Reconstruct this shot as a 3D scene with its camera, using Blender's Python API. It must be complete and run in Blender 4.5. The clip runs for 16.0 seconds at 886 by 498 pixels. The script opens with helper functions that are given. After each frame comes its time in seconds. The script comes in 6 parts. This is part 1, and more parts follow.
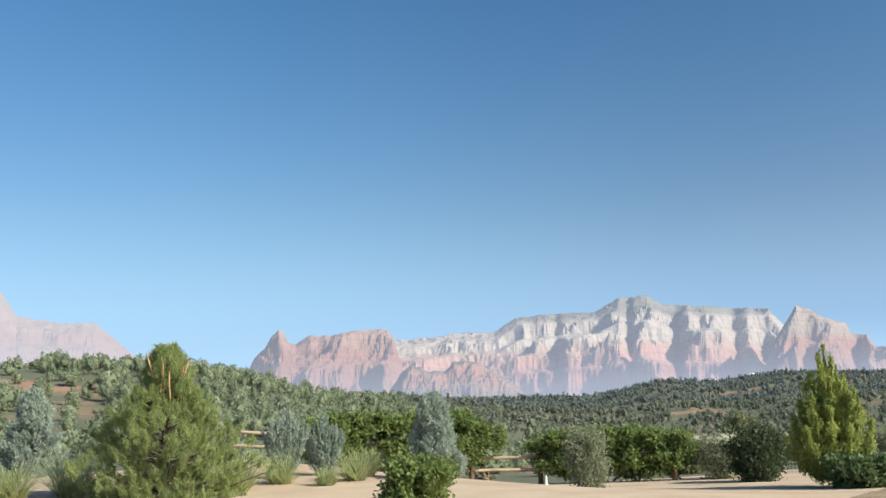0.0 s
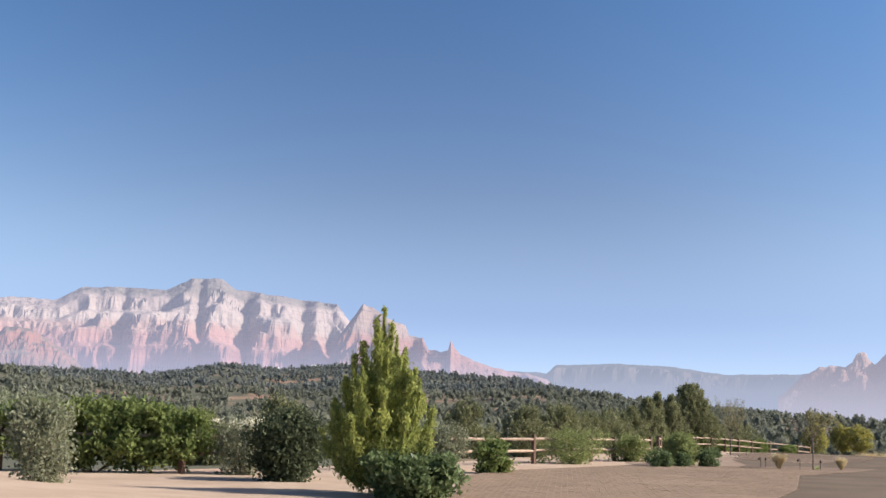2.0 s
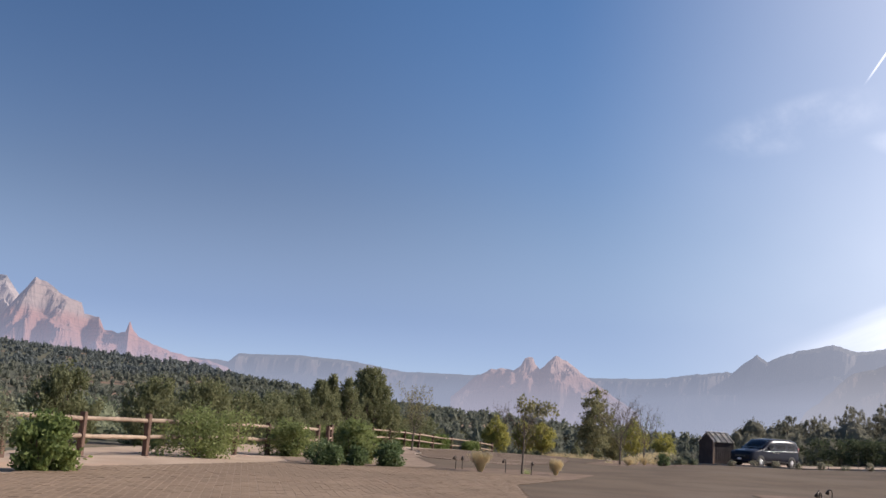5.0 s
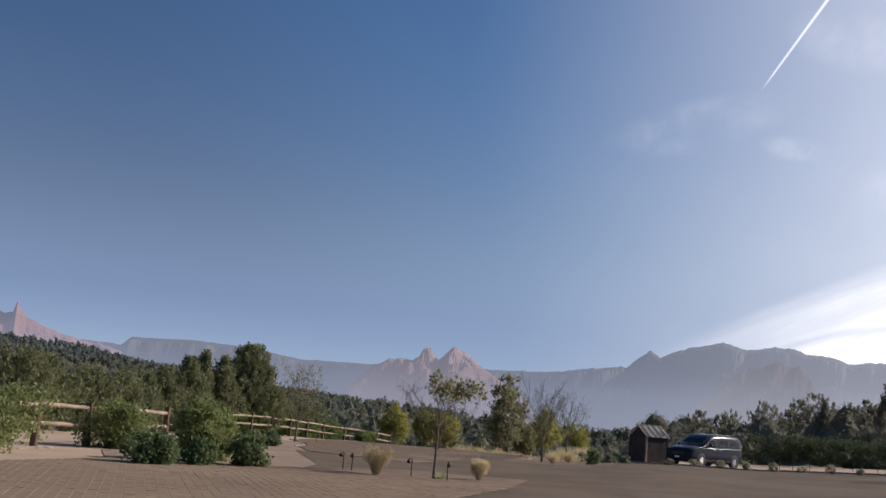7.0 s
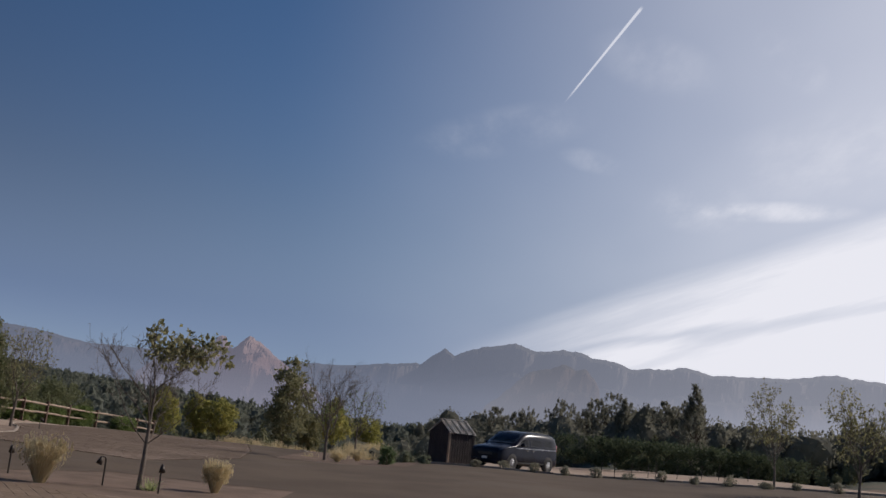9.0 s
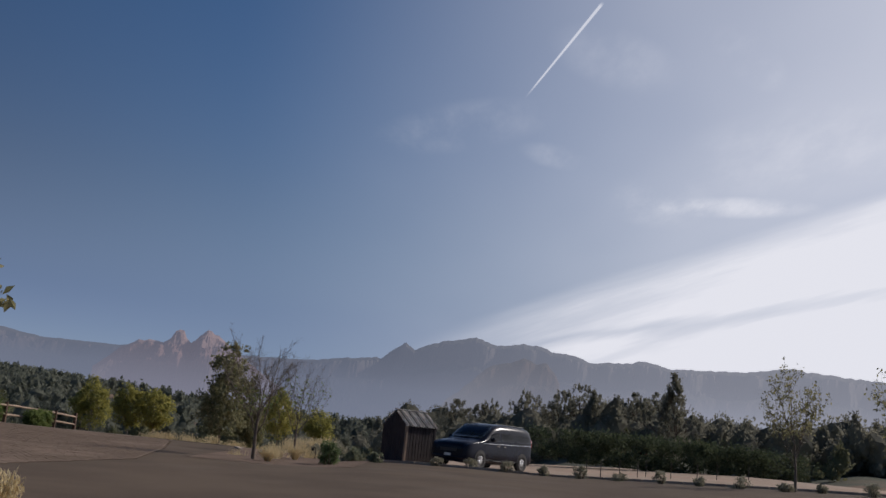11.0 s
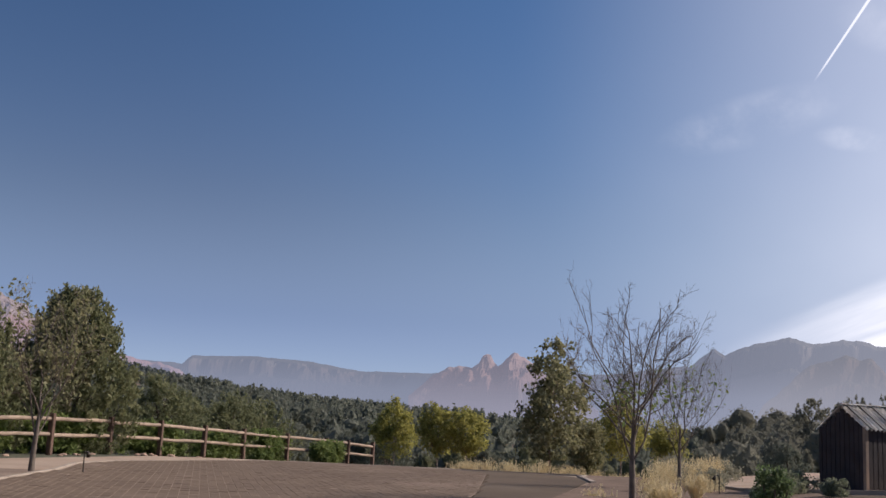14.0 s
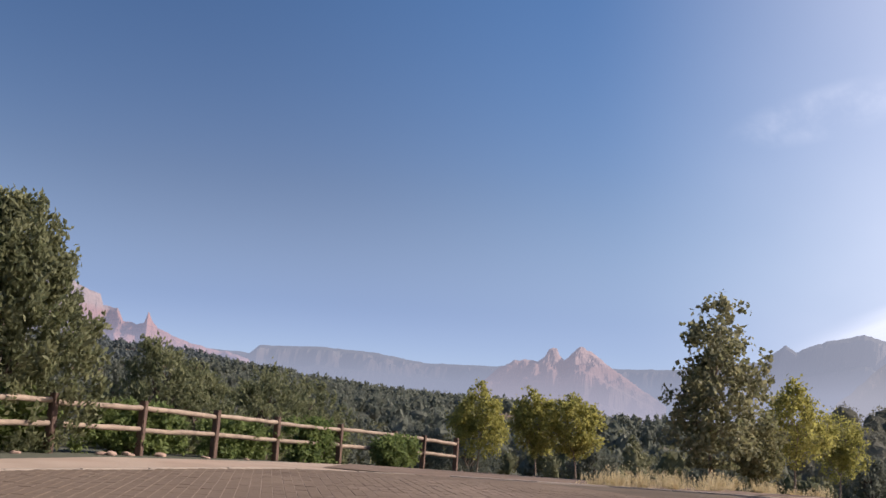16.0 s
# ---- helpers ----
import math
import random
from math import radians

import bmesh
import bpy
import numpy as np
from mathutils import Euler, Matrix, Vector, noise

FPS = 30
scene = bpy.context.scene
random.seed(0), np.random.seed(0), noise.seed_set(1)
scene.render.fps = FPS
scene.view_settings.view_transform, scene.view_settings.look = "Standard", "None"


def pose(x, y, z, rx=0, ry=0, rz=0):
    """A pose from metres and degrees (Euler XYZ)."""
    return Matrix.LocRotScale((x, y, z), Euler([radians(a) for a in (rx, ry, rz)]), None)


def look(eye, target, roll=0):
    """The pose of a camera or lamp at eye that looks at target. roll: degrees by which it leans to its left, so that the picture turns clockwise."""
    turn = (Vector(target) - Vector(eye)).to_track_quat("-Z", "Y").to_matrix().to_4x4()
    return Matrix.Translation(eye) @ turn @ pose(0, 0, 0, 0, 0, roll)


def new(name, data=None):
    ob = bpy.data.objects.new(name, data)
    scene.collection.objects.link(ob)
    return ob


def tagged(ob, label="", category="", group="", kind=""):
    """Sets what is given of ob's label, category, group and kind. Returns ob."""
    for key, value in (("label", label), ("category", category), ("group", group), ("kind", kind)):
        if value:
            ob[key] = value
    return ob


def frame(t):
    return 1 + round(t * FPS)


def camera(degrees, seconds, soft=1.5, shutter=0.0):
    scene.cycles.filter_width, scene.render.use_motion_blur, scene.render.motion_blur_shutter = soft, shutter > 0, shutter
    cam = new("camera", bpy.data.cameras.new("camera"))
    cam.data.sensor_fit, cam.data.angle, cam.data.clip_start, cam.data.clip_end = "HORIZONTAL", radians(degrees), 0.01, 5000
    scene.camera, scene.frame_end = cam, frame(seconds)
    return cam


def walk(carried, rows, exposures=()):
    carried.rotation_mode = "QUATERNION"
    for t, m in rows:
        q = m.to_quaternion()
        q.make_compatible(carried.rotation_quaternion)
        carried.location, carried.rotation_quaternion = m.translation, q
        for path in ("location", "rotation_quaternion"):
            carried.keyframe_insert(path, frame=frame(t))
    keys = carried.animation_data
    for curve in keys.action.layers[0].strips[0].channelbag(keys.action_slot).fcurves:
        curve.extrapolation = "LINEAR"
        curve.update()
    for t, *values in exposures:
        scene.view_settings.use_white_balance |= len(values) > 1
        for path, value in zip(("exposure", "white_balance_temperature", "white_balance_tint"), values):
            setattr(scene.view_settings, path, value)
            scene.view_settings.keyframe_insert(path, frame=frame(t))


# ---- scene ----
# ---- camera ----
# seconds, eye, heading, tilt up and lean in degrees
cam = camera(44.09, 16.0, soft=1.5)
PATH = [
    (0, -3.615, -4.163, 1.580, -34.50, 10.15, -2.28),
    (0.5, -1.906, -2.497, 1.552, -40.13, 9.59, -1.10),
    (1, 0.069, -0.932, 1.510, -46.43, 9.27, -0.04),
    (1.5, 1.866, 0.291, 1.475, -51.53, 9.19, 0.79),
    (2, 3.834, 1.398, 1.481, -56.45, 9.18, 1.36),
    (2.5, 5.660, 2.327, 1.474, -60.14, 9.01, 1.86),
    (3, 7.732, 3.208, 1.434, -63.70, 8.91, 2.28),
    (3.5, 9.799, 4.054, 1.397, -66.60, 8.98, 2.98),
    (4, 11.979, 4.816, 1.347, -69.15, 9.12, 3.27),
    (4.2, 12.840, 5.098, 1.281, -70.03, 9.25, 3.36),
    (6.5, 23.093, 8.156, 1.251, -76.25, 9.11, 4.07),
    (7, 25.672, 8.736, 1.235, -77.87, 9.23, 4.51),
    (7.5, 28.037, 9.136, 1.218, -80.01, 9.25, 4.91),
    (8, 30.517, 9.390, 1.220, -82.90, 9.41, 5.60),
    (8.5, 32.681, 9.506, 1.201, -85.60, 9.65, 5.76),
    (9, 34.836, 9.480, 1.227, -88.32, 9.85, 6.16),
    (11.3, 43.210, 9.386, 1.243, -90.43, 9.77, 5.93),
    (11.5, 44.124, 9.488, 1.222, -89.73, 9.72, 5.69),
    (12, 46.430, 9.803, 1.209, -87.10, 9.59, 5.36),
    (12.5, 48.597, 10.194, 1.191, -84.33, 9.50, 4.76),
    (13, 51.011, 10.820, 1.202, -80.89, 9.53, 3.91),
    (13.5, 53.279, 11.481, 1.201, -77.87, 9.57, 3.15),
    (14, 56.274, 12.496, 1.142, -74.91, 9.47, 2.46),
    (14.5, 59.261, 13.658, 1.133, -72.52, 9.34, 2.35),
    (15, 62.570, 14.971, 1.141, -70.65, 9.26, 2.51),
    (15.5, 65.599, 16.182, 1.100, -70.22, 8.85, 2.87),
    (16, 69.029, 17.407, 1.074, -71.43, 8.92, 3.49),
]
EXPOSURES = [(0.0, 0.79, 6400, -4), (0.5, 0.78, 6400, -3), (1.0, 0.80, 6500, 4), (2.0, 0.76, 6500, 12), (3.5, 0.54, 6500, 15), (7.0, -0.09, 6400, 14), (8.0, -0.40, 6350, 14), (9.0, -0.60, 6300, 14), (11.5, -0.68, 6250, 14), (12.5, -0.56, 6250, 14),
             (13.5, -0.25, 6350, 15), (14.5, 0.16, 6450, 17), (16.0, 0.35, 6500, 17)]
walk(cam, [(t, pose(x, y, z, 90 + up, 0, yaw) @ pose(0, 0, 0, 0, 0, lean)) for t, x, y, z, yaw, up, lean in PATH], EXPOSURES)

# ---- light: one low afternoon sun from the south-east of the path, clear sky with thin cloud ----
SUN_AZ, SUN_EL = -62.0, 34.0
sun_dir = Vector((math.cos(radians(SUN_AZ)) * math.cos(radians(SUN_EL)), math.sin(radians(SUN_AZ)) * math.cos(radians(SUN_EL)), math.sin(radians(SUN_EL))))
sun = new("sun", bpy.data.lights.new("sun", "SUN"))
sun.data.energy, sun.data.angle, sun.data.color = 4.8, radians(0.6), (1.0, 0.93, 0.82)
sun.matrix_world = look(sun_dir * 100, (0, 0, 0))


class Nodes:
    """Short hand for a node tree."""

    def __init__(self, tree):
        self.tree = tree
        tree.nodes.clear()

    def add(self, kind, **values):
        node = self.tree.nodes.new(kind)
        for key, value in values.items():
            if key in ("blend_type", "operation", "data_type", "sky_type", "sun_disc", "sun_elevation", "sun_rotation", "air_density", "dust_density",
                       "ozone_density", "noise_dimensions", "feature", "bands_direction", "wave_type", "altitude", "distance", "clamp_factor", "clamp", "interpolation_type"):
                if key == "blend_type":
                    node.blend_type = value
                elif key == "operation":
                    node.operation = value
                elif key == "data_type":
                    node.data_type = value
                elif key == "sky_type":
                    node.sky_type = value
                elif key == "sun_disc":
                    node.sun_disc = value
                elif key == "sun_elevation":
                    node.sun_elevation = value
                elif key == "sun_rotation":
                    node.sun_rotation = value
                elif key == "air_density":
                    node.air_density = value
                elif key == "dust_density":
                    node.dust_density = value
                elif key == "ozone_density":
                    node.ozone_density = value
                elif key == "noise_dimensions":
                    node.noise_dimensions = value
                elif key == "feature":
                    node.feature = value
                elif key == "clamp":
                    node.use_clamp = value
                elif key == "interpolation_type":
                    node.interpolation_type = value
        return node

    def link(self, a, b):
        self.tree.links.new(a, b)

    def math(self, operation, a, b=None, clamp=False):
        node = self.add("ShaderNodeMath", operation=operation, clamp=clamp)
        for socket, value in zip(node.inputs, (a, b)):
            if value is None:
                continue
            if isinstance(value, (int, float)):
                socket.default_value = value
            else:
                self.link(value, socket)
        return node.outputs[0]

    def noise(self, vector, scale, detail=4.0, rough=0.55):
        node = self.add("ShaderNodeTexNoise")
        node.inputs["Scale"].default_value, node.inputs["Detail"].default_value, node.inputs["Roughness"].default_value = scale, detail, rough
        if vector is not None:
            self.link(vector, node.inputs["Vector"])
        return node.outputs["Fac"]

    def step(self, value, low, high):
        node = self.add("ShaderNodeMapRange", interpolation_type="SMOOTHSTEP")
        self.link(value, node.inputs[0])
        node.inputs[1].default_value, node.inputs[2].default_value = low, high
        return node.outputs[0]

    def mix(self, fac, a, b):
        node = self.add("ShaderNodeMix", data_type="RGBA")
        for socket, value in ((node.inputs[0], fac), (node.inputs[6], a), (node.inputs[7], b)):
            if isinstance(value, (int, float)):
                socket.default_value = value
            elif isinstance(value, tuple):
                socket.default_value = (*value, 1.0)
            else:
                self.link(value, socket)
        return node.outputs[2]


world = bpy.data.worlds.new("sky")
scene.world = world
world.use_nodes = True
n = Nodes(world.node_tree)
sky = n.add("ShaderNodeTexSky", sky_type="NISHITA", sun_disc=False, sun_elevation=radians(SUN_EL), sun_rotation=radians(90 - SUN_AZ), air_density=1.0, dust_density=0.35, ozone_density=1.0)
coord = n.add("ShaderNodeTexCoord").outputs["Generated"]
split = n.add("ShaderNodeSeparateXYZ")
n.link(coord, split.inputs[0])
rich = n.add("ShaderNodeHueSaturation")
rich.inputs["Saturation"].default_value = 1.38
n.link(sky.outputs[0], rich.inputs["Color"])
dusty = n.add("ShaderNodeMix", data_type="RGBA", blend_type="MULTIPLY")
dusty.inputs[0].default_value = 1.0
n.link(rich.outputs[0], dusty.inputs[6])
dusty.inputs[7].default_value = (1.31, 0.99, 0.98, 1)
# the clear sky is deepest at right angles to the sun
sunny = n.add("ShaderNodeVectorMath", operation="DOT_PRODUCT")
n.link(coord, sunny.inputs[0])
sunny.inputs[1].default_value = sun_dir
deep = n.math("MULTIPLY", n.step(sunny.outputs["Value"], -0.45, 0.05), n.step(sunny.outputs["Value"], 0.46, 0.10))
deepened = n.add("ShaderNodeMix", data_type="RGBA", blend_type="MULTIPLY")
n.link(deep, deepened.inputs[0])
n.link(dusty.outputs[2], deepened.inputs[6])
deepened.inputs[7].default_value = (0.84, 0.79, 0.80, 1)
# pale dry haze low over the land
pale = n.mix(n.step(split.outputs[2], 0.22, -0.02), deepened.outputs[2], (1.55, 3.4, 7.0))
pale = n.mix(n.step(split.outputs[2], 0.105, 0.015), pale, (4.6, 5.9, 7.4))
# high cloud: long streaks low in the east, a thin veil toward the sun, loose wisps above
flat = n.math("ADD", n.math("ABSOLUTE", split.outputs[2]), 0.10)
layer = n.add("ShaderNodeCombineXYZ")
n.link(n.math("DIVIDE", split.outputs[0], flat), layer.inputs[0])
n.link(n.math("DIVIDE", split.outputs[1], flat), layer.inputs[1])
turn = n.add("ShaderNodeMapping")
turn.inputs["Rotation"].default_value = (0, 0, radians(22))
turn.inputs["Scale"].default_value = (0.5, 1.2, 1.0)
n.link(layer.outputs[0], turn.inputs[0])
def toward(x, y, z):
    dot = n.add("ShaderNodeVectorMath", operation="DOT_PRODUCT")
    n.link(coord, dot.inputs[0])
    dot.inputs[1].default_value = (x, y, z)
    return dot.outputs["Value"]


streaky = n.add("ShaderNodeCombineXYZ")
n.link(n.math("MULTIPLY", toward(0.086, -0.388, -0.918), 15.0), streaky.inputs[0])
n.link(n.math("MULTIPLY", toward(0.2, -0.93, 0.415), 1.6), streaky.inputs[1])
ragged = n.math("MULTIPLY", n.math("SUBTRACT", n.noise(streaky.outputs[0], 1.4, 5, 0.6), 0.5), 0.045)
under = n.math("ADD", toward(0.086, -0.388, -0.918), n.math("MULTIPLY", ragged, 0.6))
bank = n.math("ADD", n.math("MULTIPLY", n.step(under, -0.004, 0.022), 0.62), n.math("MULTIPLY", n.step(under, 0.0, 0.075), 0.38))
gap = n.math("MULTIPLY", n.step(n.math("ADD", toward(0.0624, -0.2734, -0.9599), ragged), -0.006, 0.006), n.step(n.math("ADD", toward(0.0651, -0.232, -0.9705), ragged), 0.010, -0.003))
bank = n.math("MULTIPLY", bank, n.math("SUBTRACT", 1.0, n.math("MULTIPLY", gap, 0.6)))
bank = n.math("MULTIPLY", bank, n.step(split.outputs[1], 0.06, -0.16))


def wisp(az, el, tilt, half_long, half_wide, strength):
    """One soft scrap of high cloud: bearing, height, tilt and half sizes in degrees."""
    a, e = radians(az), radians(el)
    centre = Vector((math.cos(e) * math.cos(a), math.cos(e) * math.sin(a), math.sin(e)))
    across, up = Vector((math.sin(a), -math.cos(a), 0)), Vector((-math.sin(e) * math.cos(a), -math.sin(e) * math.sin(a), math.cos(e)))
    u = across * math.cos(radians(tilt)) + up * math.sin(radians(tilt))
    v = up * math.cos(radians(tilt)) - across * math.sin(radians(tilt))
    along, side = n.math("DIVIDE", toward(*u), radians(half_long)), n.math("DIVIDE", toward(*v), radians(half_wide))
    far_off = n.math("ADD", n.math("MULTIPLY", along, along), n.math("MULTIPLY", side, side))
    return n.math("MULTIPLY", n.step(far_off, 2.2, 0.0), n.math("MULTIPLY", n.step(scraps, 0.38, 0.74), strength * 0.85))


scraps = n.noise(turn.outputs[0], 3.2, 7, 0.62)
wisps = wisp(-1.0, 16.3, 14, 3.6, 1.0, 0.17)
for spot in ((-8.7, 20.3, -14, 2.6, 1.2, 0.16), (-15.4, 13.05, 2, 3.1, 0.42, 0.42), (-11.6, 13.2, 0, 2.0, 1.1, 0.24), (-6.0, 15.1, -8, 1.5, 0.5, 0.20), (-15.8, 20.5, -40, 1.6, 0.9, 0.24), (-19.0, 16.0, 8, 5.0, 1.8, 0.18)):
    wisps = n.math("ADD", wisps, wisp(*spot))
glare = n.step(toward(0.70, -0.66, 0.27), 0.60, 1.06)
fade = n.step(n.noise(turn.outputs[0], 0.45, 4, 0.55), 0.25, 0.8)
thin = n.math("ADD", 0.45, n.math("MULTIPLY", n.step(n.noise(streaky.outputs[0], 2.6, 6, 0.62), 0.30, 0.70), 0.40))
cover = n.math("ADD", n.math("MULTIPLY", bank, thin), n.math("ADD", wisps, n.math("MULTIPLY", glare, n.math("ADD", 0.55, n.math("MULTIPLY", fade, 0.35)))), clamp=True)
# one straight vapour trail, thin at its lower end
off_line = n.math("ABSOLUTE", toward(0.1158, -0.836, -0.5363))
along = toward(-0.2958, -0.5445, 0.7849)
ahead = n.step(toward(0.9482, -0.0677, 0.3103), 0.5, 0.6)
trail = n.math("MULTIPLY", n.step(n.math("SUBTRACT", off_line, n.math("MULTIPLY", along, 0.007)), 0.0011, 0.0001), n.math("MULTIPLY", n.step(along, -0.004, 0.02), n.step(along, 0.1067, 0.1007)))
trail = n.math("MULTIPLY", trail, ahead)
mixed = n.mix(cover, pale, (14.5, 14.6, 15.0))
mixed = n.mix(n.math("MULTIPLY", trail, 0.62), mixed, (15.5, 15.6, 16.0))
back = n.add("ShaderNodeBackground")
n.link(mixed, back.inputs[0])
back.inputs[1].default_value = 0.085
out = n.add("ShaderNodeOutputWorld")
n.link(back.outputs[0], out.inputs[0])

# ---- materials ----
MATS = {}


def material(name):
    mat = bpy.data.materials.new(name)
    mat.use_nodes = True
    MATS[name] = mat
    return mat, Nodes(mat.node_tree)


def surface(name, base, rough=0.8, metal=0.0, second=None, scale=6.0, fine=60.0, bump=0.2, spread=0.25, island=False, third=None, third_scale=0.6, third_from=0.52, coat=0.0, ease=0.02, shine=0.5):
    """A painted, mineral or wooden surface with variation at two scales and a fine relief."""
    mat, n = material(name)
    place = n.add("ShaderNodeTexCoord").outputs["Object"]
    broad, grain = n.noise(place, scale, 5), n.noise(place, fine, 4, 0.65)
    second = second or tuple(c * 0.7 for c in base)
    color = n.mix(n.step(broad, 0.35, 0.68), base, second)
    if third:
        color = n.mix(n.step(n.noise(place, third_scale, 5, 0.6), third_from, third_from + 0.14), color, third)
    geo = n.add("ShaderNodeNewGeometry") if island else n.add("ShaderNodeObjectInfo")
    chance = geo.outputs["Random Per Island"] if island else geo.outputs["Random"]
    value = n.math("ADD", n.math("ADD", n.math("MULTIPLY", grain, spread), 1.0 - spread * 0.75), n.math("MULTIPLY", chance, spread * 0.5))
    hsv = n.add("ShaderNodeHueSaturation")
    n.link(color, hsv.inputs["Color"])
    n.link(value, hsv.inputs["Value"])
    shader = n.add("ShaderNodeBsdfPrincipled")
    n.link(hsv.outputs[0], shader.inputs["Base Color"])
    shader.inputs["Roughness"].default_value, shader.inputs["Metallic"].default_value = rough, metal
    shader.inputs["Coat Weight"].default_value = coat
    shader.inputs["Specular IOR Level"].default_value = shine
    relief = n.add("ShaderNodeBump")
    relief.inputs["Strength"].default_value, relief.inputs["Distance"].default_value = bump, ease
    n.link(n.math("ADD", grain, broad), relief.inputs["Height"])
    n.link(relief.outputs[0], shader.inputs["Normal"])
    out = n.add("ShaderNodeOutputMaterial")
    n.link(shader.outputs[0], out.inputs[0])
    return mat


def leaf(name, base, second, through_light=0.35, rough=0.55):
    """Leaves: every leaf takes its own tone, and some light comes through."""
    mat, n = material(name)
    geo = n.add("ShaderNodeNewGeometry")
    place = n.add("ShaderNodeTexCoord").outputs["Object"]
    patch = n.step(n.noise(place, 1.1, 3), 0.35, 0.7)
    pick = n.math("ADD", n.math("MULTIPLY", geo.outputs["Random Per Island"], 0.65), n.math("MULTIPLY", patch, 0.35))
    color = n.mix(pick, base, second)
    shader = n.add("ShaderNodeBsdfPrincipled")
    n.link(color, shader.inputs["Base Color"])
    shader.inputs["Roughness"].default_value = rough
    shader.inputs["Specular IOR Level"].default_value = 0.16
    glow = n.add("ShaderNodeBsdfTranslucent")
    n.link(color, glow.inputs[0])
    both = n.add("ShaderNodeMixShader")
    both.inputs[0].default_value = through_light
    n.link(shader.outputs[0], both.inputs[1])
    n.link(glow.outputs[0], both.inputs[2])
    out = n.add("ShaderNodeOutputMaterial")
    n.link(both.outputs[0], out.inputs[0])
    return mat


def rock(name, bands, air, amount, strata=0.018, scrub=0.06, marks=1.0, sunward=None):
    """Layered sandstone far off: colour bands by height with ragged edges, scrub on the ledges, and the haze of miles
    of lit air mixed into the rock as emission.
    """
    mat, n = material(name)
    place = n.add("ShaderNodeTexCoord").outputs["Object"]
    split = n.add("ShaderNodeSeparateXYZ")
    n.link(place, split.inputs[0])
    ragged = n.math("ADD", split.outputs[2], n.math("MULTIPLY", n.math("SUBTRACT", n.noise(place, 0.004, 6, 0.6), 0.5), 55.0))
    color = bands[0][1]
    for height, tone in bands[1:]:
        color = n.mix(n.step(ragged, height - 16, height + 16), color, tone)
    thin = n.add("ShaderNodeCombineXYZ")
    n.link(n.math("MULTIPLY", split.outputs[2], strata * 8), thin.inputs[2])
    n.link(n.math("MULTIPLY", split.outputs[0], 0.002), thin.inputs[0])
    n.link(n.math("MULTIPLY", split.outputs[1], 0.002), thin.inputs[1])
    lines = n.noise(thin.outputs[0], 1.0, 5, 0.7)
    tall = n.add("ShaderNodeMapping")
    tall.inputs["Scale"].default_value = (0.035, 0.035, 0.006)
    n.link(place, tall.inputs[0])
    varnish = n.noise(tall.outputs[0], 1.0, 5, 0.65)
    hsv = n.add("ShaderNodeHueSaturation")
    n.link(color, hsv.inputs["Color"])
    n.link(n.math("ADD", n.math("ADD", n.math("MULTIPLY", lines, 0.55 * marks), n.math("MULTIPLY", varnish, 0.30 * marks)), 1.0 - 0.40 * marks), hsv.inputs["Value"])
    # dark cracks and stains run down the faces, thin seam shade painted between beds
    crack_map = n.add("ShaderNodeMapping")
    crack_map.inputs["Scale"].default_value = (0.10, 0.10, 0.022)
    n.link(place, crack_map.inputs[0])
    cracks = n.step(n.noise(crack_map.outputs[0], 1.0, 6, 0.7), 0.50, 0.66)
    seams = n.step(n.noise(thin.outputs[0], 2.3, 4, 0.7), 0.54, 0.64)
    worn = n.add("ShaderNodeMix", data_type="RGBA", blend_type="MULTIPLY")
    n.link(n.math("MULTIPLY", n.math("ADD", n.math("MULTIPLY", cracks, 0.55), n.math("MULTIPLY", seams, 0.35)), marks, clamp=True), worn.inputs[0])
    n.link(hsv.outputs[0], worn.inputs[6])
    worn.inputs[7].default_value = (0.42, 0.45, 0.52, 1)
    geo = n.add("ShaderNodeNewGeometry")
    up = n.add("ShaderNodeSeparateXYZ")
    n.link(geo.outputs["Normal"], up.inputs[0])
    ledge = n.math("MULTIPLY", n.step(up.outputs[2], 0.45, 0.85), n.step(n.noise(place, 0.03, 6, 0.7), 0.62 - scrub, 0.7 - scrub))
    final = n.mix(n.math("MULTIPLY", ledge, 0.75), worn.outputs[2], (0.115, 0.110, 0.085))
    shader = n.add("ShaderNodeBsdfPrincipled")
    n.link(final, shader.inputs["Base Color"])
    shader.inputs["Roughness"].default_value = 0.95
    shader.inputs["Specular IOR Level"].default_value = 0.1
    relief = n.add("ShaderNodeBump")
    relief.inputs["Strength"].default_value, relief.inputs["Distance"].default_value = 0.8 * marks, 9.0
    n.link(n.noise(place, 0.02, 8, 0.7), relief.inputs["Height"])
    n.link(relief.outputs[0], shader.inputs["Normal"])
    # airlight given off by the rock material itself, in place of real haze
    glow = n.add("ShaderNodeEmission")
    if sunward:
        # the emitted haze is brighter toward the sun
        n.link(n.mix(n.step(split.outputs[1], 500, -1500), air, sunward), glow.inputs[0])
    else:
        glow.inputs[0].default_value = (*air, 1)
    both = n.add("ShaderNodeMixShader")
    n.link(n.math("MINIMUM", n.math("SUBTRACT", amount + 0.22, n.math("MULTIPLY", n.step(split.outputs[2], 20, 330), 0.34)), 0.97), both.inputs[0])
    # emitted haze is brightest low down, where the air is thickest
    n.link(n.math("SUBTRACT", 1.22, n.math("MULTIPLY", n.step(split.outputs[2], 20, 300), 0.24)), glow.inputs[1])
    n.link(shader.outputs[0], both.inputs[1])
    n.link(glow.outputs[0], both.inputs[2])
    out = n.add("ShaderNodeOutputMaterial")
    n.link(both.outputs[0], out.inputs[0])
    return mat


